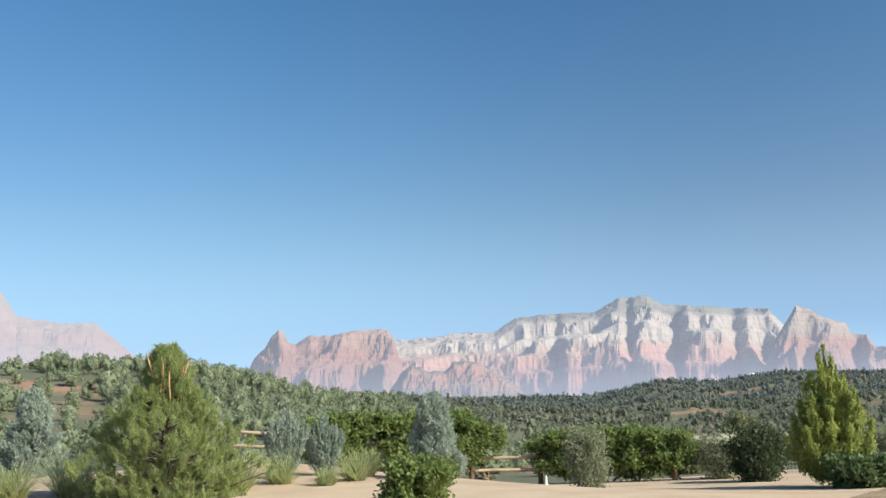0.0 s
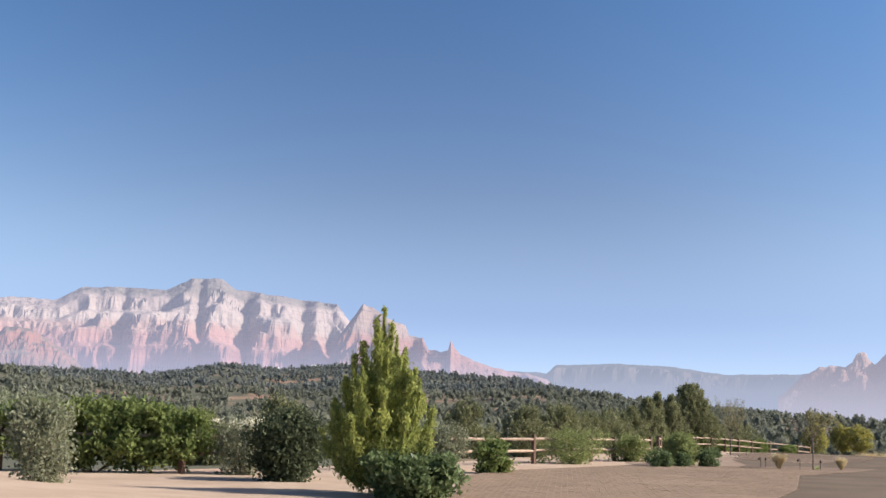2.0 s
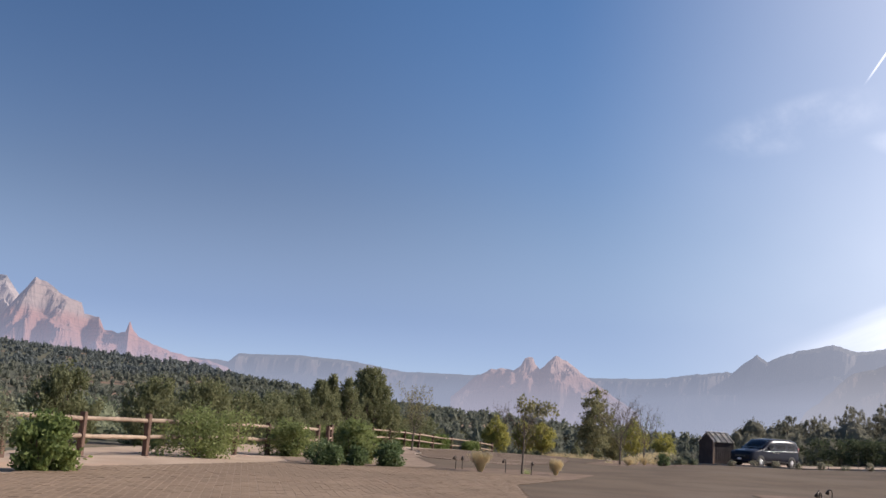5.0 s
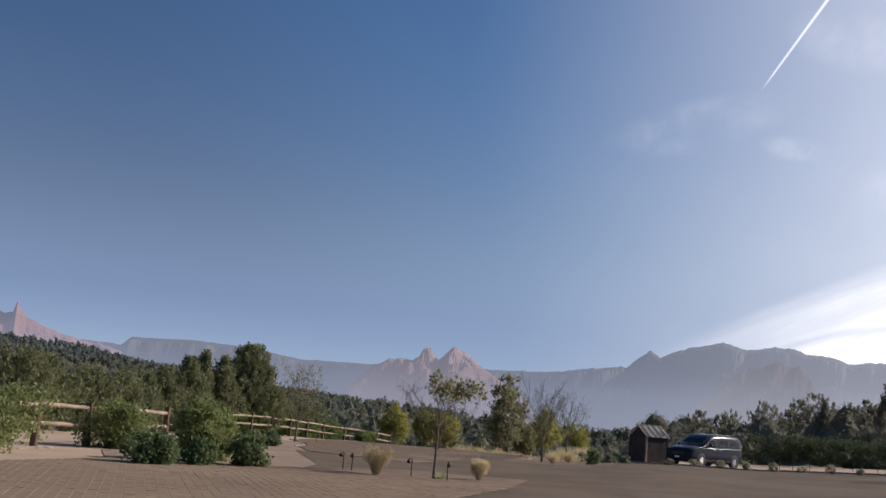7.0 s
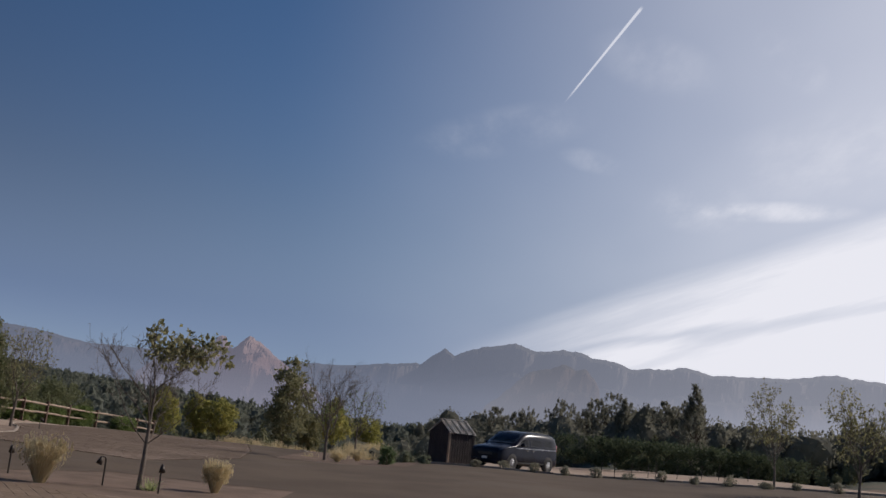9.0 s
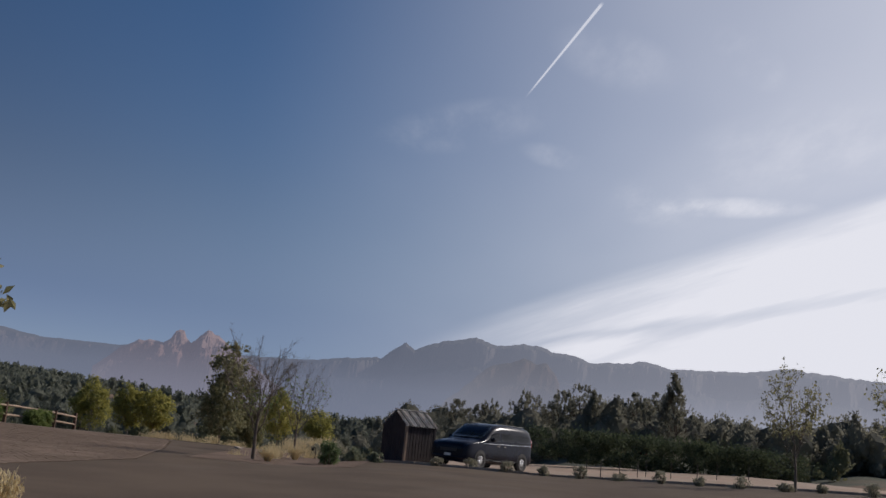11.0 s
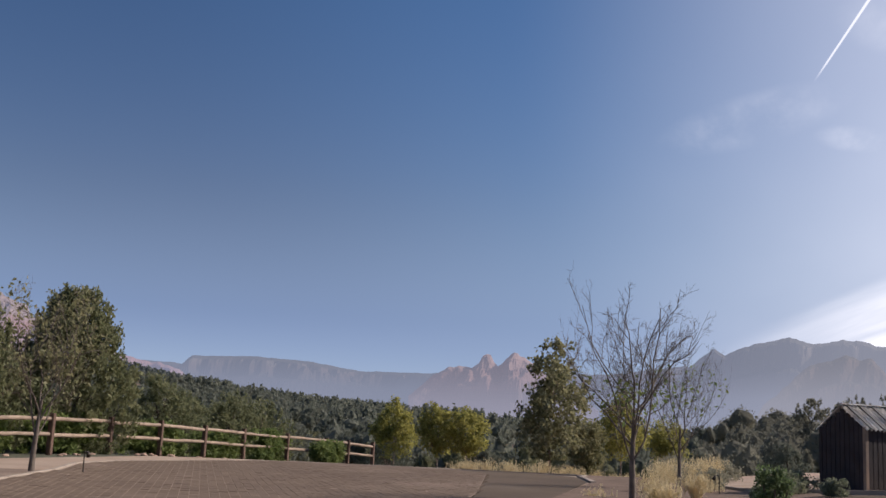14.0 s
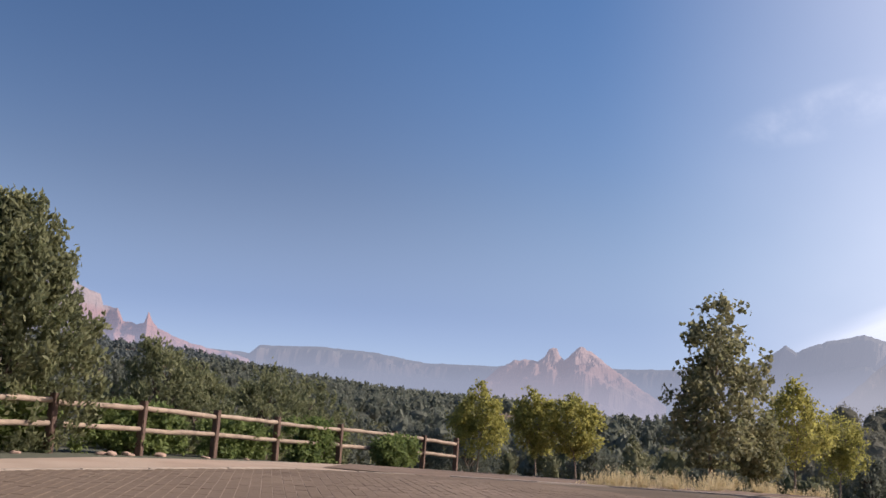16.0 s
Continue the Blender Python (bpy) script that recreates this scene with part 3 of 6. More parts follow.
TERRACED = [(-2, 0), (0, 0), (0.14, 0.10), (0.28, 0.22), (0.30, 0.27), (0.38, 0.32), (0.43, 0.56), (0.52, 0.60), (0.56, 0.69), (0.62, 0.72), (0.66, 0.81), (0.75, 0.84), (0.80, 0.93), (0.92, 0.965), (1.0, 1.0), (3, 1.0)]
PEAKED = [(-2, 0), (0, 0), (0.30, 0.22), (0.42, 0.40), (0.50, 0.44), (0.60, 0.72), (0.70, 0.76), (0.85, 0.96), (1, 1), (3, 1.0)]
MESA = [(-2, 0), (0, 0), (0.5, 0.42), (0.62, 0.70), (0.75, 0.74), (0.82, 0.96), (1, 1), (3, 1.0)]
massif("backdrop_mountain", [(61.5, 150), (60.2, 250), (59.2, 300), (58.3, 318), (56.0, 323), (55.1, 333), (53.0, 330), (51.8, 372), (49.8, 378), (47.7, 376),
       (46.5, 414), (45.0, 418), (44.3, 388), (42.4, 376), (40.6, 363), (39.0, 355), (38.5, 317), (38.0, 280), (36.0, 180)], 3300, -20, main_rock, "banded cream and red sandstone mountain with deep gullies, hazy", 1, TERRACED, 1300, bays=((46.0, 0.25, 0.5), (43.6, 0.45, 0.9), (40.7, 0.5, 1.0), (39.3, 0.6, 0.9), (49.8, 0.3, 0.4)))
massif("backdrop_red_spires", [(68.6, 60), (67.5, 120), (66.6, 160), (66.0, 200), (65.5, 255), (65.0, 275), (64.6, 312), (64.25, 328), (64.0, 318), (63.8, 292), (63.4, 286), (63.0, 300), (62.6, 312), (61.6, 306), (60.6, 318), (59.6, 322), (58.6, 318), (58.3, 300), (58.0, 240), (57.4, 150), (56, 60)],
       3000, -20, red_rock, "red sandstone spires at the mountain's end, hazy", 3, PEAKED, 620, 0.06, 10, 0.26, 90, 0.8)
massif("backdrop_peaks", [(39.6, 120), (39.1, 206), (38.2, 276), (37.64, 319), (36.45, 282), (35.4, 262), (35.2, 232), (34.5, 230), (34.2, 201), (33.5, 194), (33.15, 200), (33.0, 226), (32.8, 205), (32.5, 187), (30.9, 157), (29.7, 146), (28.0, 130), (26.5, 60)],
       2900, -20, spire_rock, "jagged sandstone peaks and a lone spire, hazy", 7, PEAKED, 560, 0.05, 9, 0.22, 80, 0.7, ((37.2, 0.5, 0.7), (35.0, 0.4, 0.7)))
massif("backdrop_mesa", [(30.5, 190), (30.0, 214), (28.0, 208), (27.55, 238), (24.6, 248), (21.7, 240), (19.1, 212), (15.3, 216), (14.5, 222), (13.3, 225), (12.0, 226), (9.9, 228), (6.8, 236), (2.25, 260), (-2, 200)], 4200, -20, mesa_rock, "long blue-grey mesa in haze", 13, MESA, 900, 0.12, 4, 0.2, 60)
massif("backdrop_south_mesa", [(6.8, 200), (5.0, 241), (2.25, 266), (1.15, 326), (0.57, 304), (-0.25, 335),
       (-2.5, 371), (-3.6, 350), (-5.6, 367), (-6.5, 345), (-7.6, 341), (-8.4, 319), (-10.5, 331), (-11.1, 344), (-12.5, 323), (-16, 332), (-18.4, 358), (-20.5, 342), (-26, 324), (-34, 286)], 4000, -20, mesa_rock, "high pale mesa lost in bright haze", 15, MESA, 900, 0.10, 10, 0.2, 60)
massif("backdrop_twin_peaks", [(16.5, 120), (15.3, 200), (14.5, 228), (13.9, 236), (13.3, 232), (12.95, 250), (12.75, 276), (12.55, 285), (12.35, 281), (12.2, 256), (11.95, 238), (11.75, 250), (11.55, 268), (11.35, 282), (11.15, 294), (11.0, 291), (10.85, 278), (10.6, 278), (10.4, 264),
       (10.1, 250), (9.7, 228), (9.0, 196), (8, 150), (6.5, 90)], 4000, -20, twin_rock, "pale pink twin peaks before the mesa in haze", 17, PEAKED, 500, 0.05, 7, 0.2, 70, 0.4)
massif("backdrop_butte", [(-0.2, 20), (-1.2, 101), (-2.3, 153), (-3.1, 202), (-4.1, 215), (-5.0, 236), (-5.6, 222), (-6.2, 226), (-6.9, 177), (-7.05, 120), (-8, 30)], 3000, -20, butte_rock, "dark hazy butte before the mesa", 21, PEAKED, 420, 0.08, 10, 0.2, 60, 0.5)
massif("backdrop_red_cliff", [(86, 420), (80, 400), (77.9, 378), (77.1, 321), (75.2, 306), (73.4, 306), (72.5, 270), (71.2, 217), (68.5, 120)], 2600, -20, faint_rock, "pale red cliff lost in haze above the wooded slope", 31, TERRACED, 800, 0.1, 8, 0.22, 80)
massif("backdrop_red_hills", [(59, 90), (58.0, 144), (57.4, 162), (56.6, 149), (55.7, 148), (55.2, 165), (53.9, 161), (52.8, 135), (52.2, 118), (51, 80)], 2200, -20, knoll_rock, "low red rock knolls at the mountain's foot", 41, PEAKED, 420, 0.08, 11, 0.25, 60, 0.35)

# ---- plants: helpers ----


def unit(v):
    return v / np.maximum(np.linalg.norm(v, axis=-1, keepdims=True), 1e-9)


def leaves(centres, size, heading=None, stretch=1.6, spread=1.0, jitter=0.35, seed=0):
    """One bent leaf (two triangles over four points) at each centre. heading: the way a leaf points, where it has one."""
    g = np.random.default_rng(seed)
    m = len(centres)
    d = unit(g.normal(size=(m, 3)) * spread + (0 if heading is None else heading))
    side = unit(np.cross(d, g.normal(size=(m, 3))))
    up = np.cross(side, d)
    s = size * (1 + jitter * g.uniform(-1, 1, (m, 1)))
    length, width = s * stretch * 0.5, s * 0.5
    verts = np.stack([centres - d * length, centres + side * width + up * width * 0.35, centres + d * length, centres - side * width + up * width * 0.35], 1).reshape(-1, 3)
    return verts, np.arange(m * 4).reshape(-1, 4)


def tube(points, radii, sides=6):
    """A tapered limb along a line of points."""
    points = np.asarray(points, float)
    way = np.gradient(points, axis=0)
    way = unit(way)
    ref = np.where(np.abs(way[:, 2:3]) < 0.9, np.array([[0, 0, 1.0]]), np.array([[1.0, 0, 0]]))
    u = unit(np.cross(way, ref))
    v = np.cross(way, u)
    ang = np.linspace(0, 2 * np.pi, sides, endpoint=False)
    ring = u[:, None] * np.cos(ang)[None, :, None] + v[:, None] * np.sin(ang)[None, :, None]
    verts = (points[:, None] + ring * np.asarray(radii)[:, None, None]).reshape(-1, 3)
    k = len(points)
    i, j = np.meshgrid(np.arange(k - 1), np.arange(sides), indexing="ij")
    a, b = (i * sides + j).ravel(), (i * sides + (j + 1) % sides).ravel()
    return verts, np.stack([a, b, b + sides, a + sides], 1)


def join(pieces):
    verts, faces, k = [], [], 0
    for v, f in pieces:
        verts.append(v)
        faces.append(f + k)
        k += len(v)
    return np.concatenate(verts), np.concatenate(faces)


def limb(g, start, way, length, radius, bend=0.25, steps=6, lift=0.0):
    """Points and radii of one crooked limb."""
    pts, d = [np.array(start, float)], np.array(way, float)
    for _ in range(steps):
        d = unit(d + g.normal(size=3) * bend * 0.5 + np.array([0, 0, lift]))
        pts.append(pts[-1] + d * length / steps)
    return np.array(pts), np.linspace(radius, radius * 0.45, steps + 1)


def skeleton_tree(g, height, trunk, spread, first=0.32, limbs=7, levels=3, lift=0.10, lean=(0, 0), crook=0.25):
    """Trunk, limbs and twigs; returns the tubes of trunk and limbs and the tips of the twigs."""
    tp, tr = limb(g, (0, 0, -0.1), (lean[0], lean[1], 1.0), height * 0.62, trunk, 0.06, 8)
    trunk_mesh = tube(tp, tr * np.linspace(1.15, 0.75, len(tr)), 9)
    out, tips = [], []

    def grow(start, way, length, radius, level):
        pts, rad = limb(g, start, way, length, radius, crook, 5, lift)
        out.append(tube(pts, rad, 6 if level < 2 else 4))
        if level >= levels:
            tips.extend(pts[2:])
            return
        for k in range(4 if level < 2 else 4):
            f = 0.3 + 0.7 * (k + g.uniform(0.1, 0.9)) / 4
            at = pts[min(int(f * 5), 5)]
            turn_way = unit(way * 0.75 + unit(g.normal(size=3)) * 0.75 + np.array([0, 0, 0.25]))
            grow(at, turn_way, length * g.uniform(0.42, 0.66), radius * 0.5, level + 1)

    for k in range(limbs):
        f = first / 0.62 + (1 - first / 0.62) * (k + 0.5) / limbs
        at = tp[min(int(round(f * 8)), 8)]
        a = k * 2.4 + g.uniform(-0.4, 0.4)
        up = 0.55 + 1.1 * (k / limbs)
        way = unit(np.array([math.cos(a), math.sin(a), up]))
        grow(at, way, spread * g.uniform(0.75, 1.1) * (1.05 - 0.25 * k / limbs), trunk * 0.42, 1)
    return trunk_mesh, join(out), np.array(tips)


def lumps(g, p, amount, count=14):
    """Pushes a crown's points out into uneven lobes and opens gaps between them."""
    seeds = unit(g.normal(size=(count, 3)))
    d = unit(p)
    near = np.max(d @ seeds.T, axis=1)
    return p * (1 - amount + amount * 1.6 * np.clip((near - 0.55) / 0.4, 0, 1))[:, None]


def shrub(name, x, y, width, height, mat, label, category="shrub", leaf_size=0.05, count=5000, group="", seed=0, flat=0.75, lobes=0.35, stretch=1.7, depth=None, turn=0.0, foot=0.0, up_ward=0.0, stem=dark_bark, z=None, square=1.0):
    """A dense garden shrub: short stems and a crown of single leaves with an uneven outline."""
    g = np.random.default_rng(seed + 100)
    depth = depth or width
    ob = thing(name, x, y, ground_z(x, y) if z is None else z, label, category, group, turn)
    clumps = max(26, count // 85)
    per = count // clumps
    p = unit(g.normal(size=(clumps, 3))) * (g.uniform(0.15, 1, (clumps, 1)) ** 0.5)
    p = lumps(g, p, lobes, 12)
    p[:, :2] = np.sign(p[:, :2]) * np.abs(p[:, :2]) ** square
    p[:, 2] = np.where(p[:, 2] < 0, p[:, 2], np.abs(p[:, 2]) ** flat)
    small = min(width, depth, height * 1.4)
    c = np.stack([p[:, 0] * (width * 0.5 - small * 0.07), p[:, 1] * (depth * 0.5 - small * 0.07), foot + (height * 0.93 - foot) * (p[:, 2] * 0.5 + 0.5)], 1)
    sway = g.normal(size=(clumps, per, 3)) * small * np.array([0.085, 0.085, 0.075 + 0.05 * up_ward])
    cc = (c[:, None] + sway).reshape(-1, 3)
    cc[:, 2] = np.maximum(cc[:, 2], 0.02 + 0.05 * g.uniform(size=len(cc)))
    v, f = leaves(cc, leaf_size, np.repeat(unit(p), per, 0) * 0.6 + np.array([0, 0, up_ward + 0.2]), stretch, seed=seed)
    put("foliage", mesh_np("foliage", v, f, mat), ob)
    stems = []
    for k in range(7):
        a = k * 0.9
        pts, rad = limb(g, (0.01 * math.cos(a), 0.01 * math.sin(a), -0.05), unit(np.array([math.cos(a) * 0.5 * width, math.sin(a) * 0.5 * depth, height])), height * 0.75, 0.022, 0.2, 5)
        stems.append(tube(pts, rad, 5))
    v, f = join(stems)
    put("stemwork", mesh_np("stemwork", v, f, stem, True), ob)
    return ob


def spiky(name, x, y, width, height, mat, label, category="ornamental grass", count=320, group="", seed=0, blade=0.012, plume=None, arch=0.6, z=None):
    """A tuft of long arching blades, with or without feathery heads."""
    g = np.random.default_rng(seed + 300)
    ob = thing(name, x, y, ground_z(x, y) if z is None else z, label, category, group)
    verts, faces, ends = [], [], []
    a = g.uniform(0, 2 * np.pi, count)
    out = g.uniform(0.05, 1.0, count) ** 0.7
    length = height * g.uniform(0.65, 1.08, count)
    steps = 6
    for k in range(count):
        way = np.array([math.cos(a[k]), math.sin(a[k]), 0])
        side = np.array([-math.sin(a[k]), math.cos(a[k]), 0])
        t = np.linspace(0, 1, steps)[:, None]
        lean = out[k] * 0.75 * width / height + (arch * 1.5 * (0.35 + 0.65 * ((k * 13) % 17) / 17)) * t ** 1.5
        move = length[k] / (steps - 1)
        run, rise = np.concatenate([[[0]], np.cumsum(np.sin(lean[:-1]) * move, 0)]), np.concatenate([[[0]], np.cumsum(np.cos(lean[:-1]) * move, 0)])
        root = np.array([math.cos(a[k] * 5 + k), math.sin(a[k] * 5 + k), 0]) * width * 0.13
        line = root + way * run + np.array([0, 0, 1]) * rise + side * (0.12 * width * math.sin(k * 1.7)) * t ** 2
        ends.append(line[-1])
        w = (blade * (1 - t * 0.85)) * 0.5
        verts.append(np.concatenate([line - side * w, line + side * w]))
        base = k * steps * 2
        idx = np.arange(steps - 1)
        faces.append(np.stack([base + idx, base + idx + 1, base + steps + idx + 1, base + steps + idx], 1))
    put("foliage", mesh_np("foliage", np.concatenate(verts), np.concatenate(faces), mat), ob)
    if plume:
        c = []
        for k in range(0, count, 3):
            tip = ends[k]
            c.append(tip + g.normal(size=(9, 3)) * np.array([0.012, 0.012, 0.05]))
        v, f = leaves(np.concatenate(c), 0.014, np.array([0, 0, 1.0]), 3.5, 0.4, seed=seed)
        put("seed_heads", mesh_np("seed_heads", v, f, plume), ob)
    return ob


def conifer(name, x, y, width, height, mat, label, seed=0, needle=0.05, count=16000, cone=0.9, foot=0.08, belly=1.5, fluff=0.075, slim=5.5, category="conifer", tufts=520, spire=False, z=None, outline=None):
    """An upright needle tree: a trunk, whorls of limbs and tufts of needles that turn up at their ends."""
    g = np.random.default_rng(seed + 500)
    ob = thing(name, x, y, ground_z(x, y) if z is None else z, label, category)
    tp, tr = limb(g, (0, 0, -0.1), (0, 0, 1), height * 0.97, width * 0.03 + 0.02, 0.03, 9)
    v, f = tube(tp, tr * np.linspace(1.2, 0.5, len(tr)), 8)
    put("trunk", mesh_np("trunk", v, f, dark_bark, True), ob)
    stems, centres, heads = [], [], []
    per = max(count // tufts, 4)
    for k in range(tufts):
        t = (k + 0.5) / tufts
        h = foot * height + (0.97 - foot) * height * t ** 1.15
        f01 = h / height
        reach = width * 0.5 * (1 - f01 ** belly) ** cone * (0.55 + 0.45 * min(1, f01 / 0.18))
        if outline:
            reach = width * 0.5 * float(np.interp(f01, *outline))
        a = k * 2.399 + g.uniform(-0.3, 0.3)
        lobe = 0.72 + 0.34 * math.sin(a * 3 + seed) * math.sin(h * 4.1 + seed * 2) + g.uniform(-0.16, 0.16)
        r = reach * lobe * g.uniform(0.45, 1.0) ** 0.5
        end = np.array([math.cos(a) * r, math.sin(a) * r, h])
        start = np.array([0, 0, max(h - r * (0.9 if spire else 0.35), 0.1)])
        if k % 3 == 0:
            mid = (start + end) / 2 + np.array([0, 0, -r * 0.06])
            stems.append(tube(np.array([start, mid, end]), [0.022, 0.014, 0.006], 4))
        lift = np.array([math.cos(a) * 0.35, math.sin(a) * 0.35, 1.2 if spire else 0.7])
        long = (0.34 if spire else 0.20) * (0.6 + 0.5 * (1 - f01))
        s = g.uniform(-1, 1, (per, 1))
        centres.append(end + unit(lift) * s * long * 0.5 * height / 3.5 + g.normal(size=(per, 3)) * fluff * height / 3.5)
        heads.append(np.tile(unit(lift) * 0.9, (per, 1)) + g.normal(size=(per, 3)) * 0.5)
    v, f = join(stems)
    put("limbwork", mesh_np("limbwork", v, f, dark_bark, True), ob)
    v, f = leaves(np.concatenate(centres), needle, np.concatenate(heads), slim, 0.3, seed=seed)
    put("needles", mesh_np("needles", v, f, mat), ob)
    return ob


def plume_conifer(name, x, y, width, height, mat, label, seed=0, plumes=34, per=900, needle=0.05, name_kind="conifer", thick=0.17, slope=0.62):
    """A young cypress-like tree: many upright plumes of fine sprays, the inner ones tallest, with gaps between their tips."""
    g = np.random.default_rng(seed + 1300)
    ob = thing(name, x, y, ground_z(x, y), label, name_kind)
    tp, tr = limb(g, (0, 0, -0.1), (0, 0, 1), height * 0.85, 0.02 * width, 0.03, 9)
    put("trunk", mesh_np("trunk", *tube(tp, tr, 8), dark_bark, True), ob)
    stems, centres, heads = [], [], []
    for k in range(plumes):
        f = (k + 0.5) / plumes
        a = k * 2.399 + g.uniform(-0.4, 0.4)
        r = width * 0.5 * f ** 0.6 * g.uniform(0.75, 1.05)
        if k < 1:
            r = 0.0
        top = height * (1 - slope * (2 * r / width) ** 1.15) * (0.97 if k < 1 else g.uniform(0.84, 1.0))
        low = max(0.02, top * g.uniform(0.10, 0.30) - 0.1)
        foot_at = np.array([math.cos(a) * r * 0.25, math.sin(a) * r * 0.25, low])
        tip = np.array([math.cos(a) * r, math.sin(a) * r, top])
        mid = np.array([math.cos(a) * r * 0.85, math.sin(a) * r * 0.85, low + (top - low) * 0.45])
        t = g.uniform(0, 1, (per, 1)) ** 0.8
        spine = (1 - t) ** 2 * foot_at + 2 * t * (1 - t) * mid + t ** 2 * tip
        fat = (0.040 + thick * (1 - t) ** 0.7 * np.clip(t * 6, 0.3, 1)) * width / 2.4
        lump = 0.65 + 0.5 * np.sin(t * 19 + k)
        centres.append(spine + g.normal(size=(per, 3)) * fat * lump * np.array([0.62, 0.62, 0.5]))
        heads.append(np.tile(unit(tip - mid), (per, 1)) * 0.9 + g.normal(size=(per, 3)) * 0.45)
        ts = np.linspace(0, 1, 6)[:, None]
        stems.append(tube((1 - ts) ** 2 * foot_at + 2 * ts * (1 - ts) * mid + ts ** 2 * tip, np.linspace(0.02, 0.004, 6), 5))
    put("limbwork", mesh_np("limbwork", *join(stems), dark_bark, True), ob)
    cc = np.concatenate(centres)
    cc[:, 2] = np.maximum(cc[:, 2], 0.03)
    put("needles", mesh_np("needles", *leaves(cc, needle, np.concatenate(heads), 3.6, 0.3, seed=seed), mat), ob)
    return ob


def leafy_tree(name, x, y, width, height, mat, label, seed=0, trunk=0.05, clear=0.22, leaf_size=0.075, count=9000, shape="oval", lobes=0.4, category="tree", wood=bark, z=None, turn=0.0):
    """A young street tree: staked clear trunk, branches inside, and a crown of single leaves in lobes with gaps."""
    g = np.random.default_rng(seed + 700)
    ob = thing(name, x, y, ground_z(x, y) if z is None else z, label, category, "", turn)
    trunk_mesh, limbs_mesh, tips = skeleton_tree(g, height, trunk, height * 0.30, clear + 0.04, 8, 2, 0.25)
    put("trunk", mesh_np("trunk", *trunk_mesh, wood, True), ob)
    put("branchwork", mesh_np("branchwork", *limbs_mesh, wood, True), ob)
    clumps = count // 26
    p = unit(g.normal(size=(clumps, 3))) * (g.uniform(0.2, 1, (clumps, 1)) ** 0.5)
    p = lumps(g, p, lobes, 16)
    h = p[:, 2] * 0.5 + 0.5
    taper = np.clip(1 - np.clip(h, 0, 1) ** 3.2, 0, 1) ** 0.6 + 0.18 if shape == "spire" else np.ones_like(h)
    low = height * clear
    c = np.stack([p[:, 0] * width / 2 * taper, p[:, 1] * width / 2 * taper, low + (height - low) * h], 1)
    cc = (c[:, None] + g.normal(size=(clumps, 26, 3)) * np.array([0.12, 0.12, 0.13]) * (width / 2.6) ** 0.5).reshape(-1, 3)
    cc[:, 2] = np.maximum(cc[:, 2], low * 0.8)
    v, f = leaves(cc, leaf_size, np.array([0, 0, -0.35]), 1.25, seed=seed)
    put("crown", mesh_np("crown", v, f, mat), ob)
    return ob


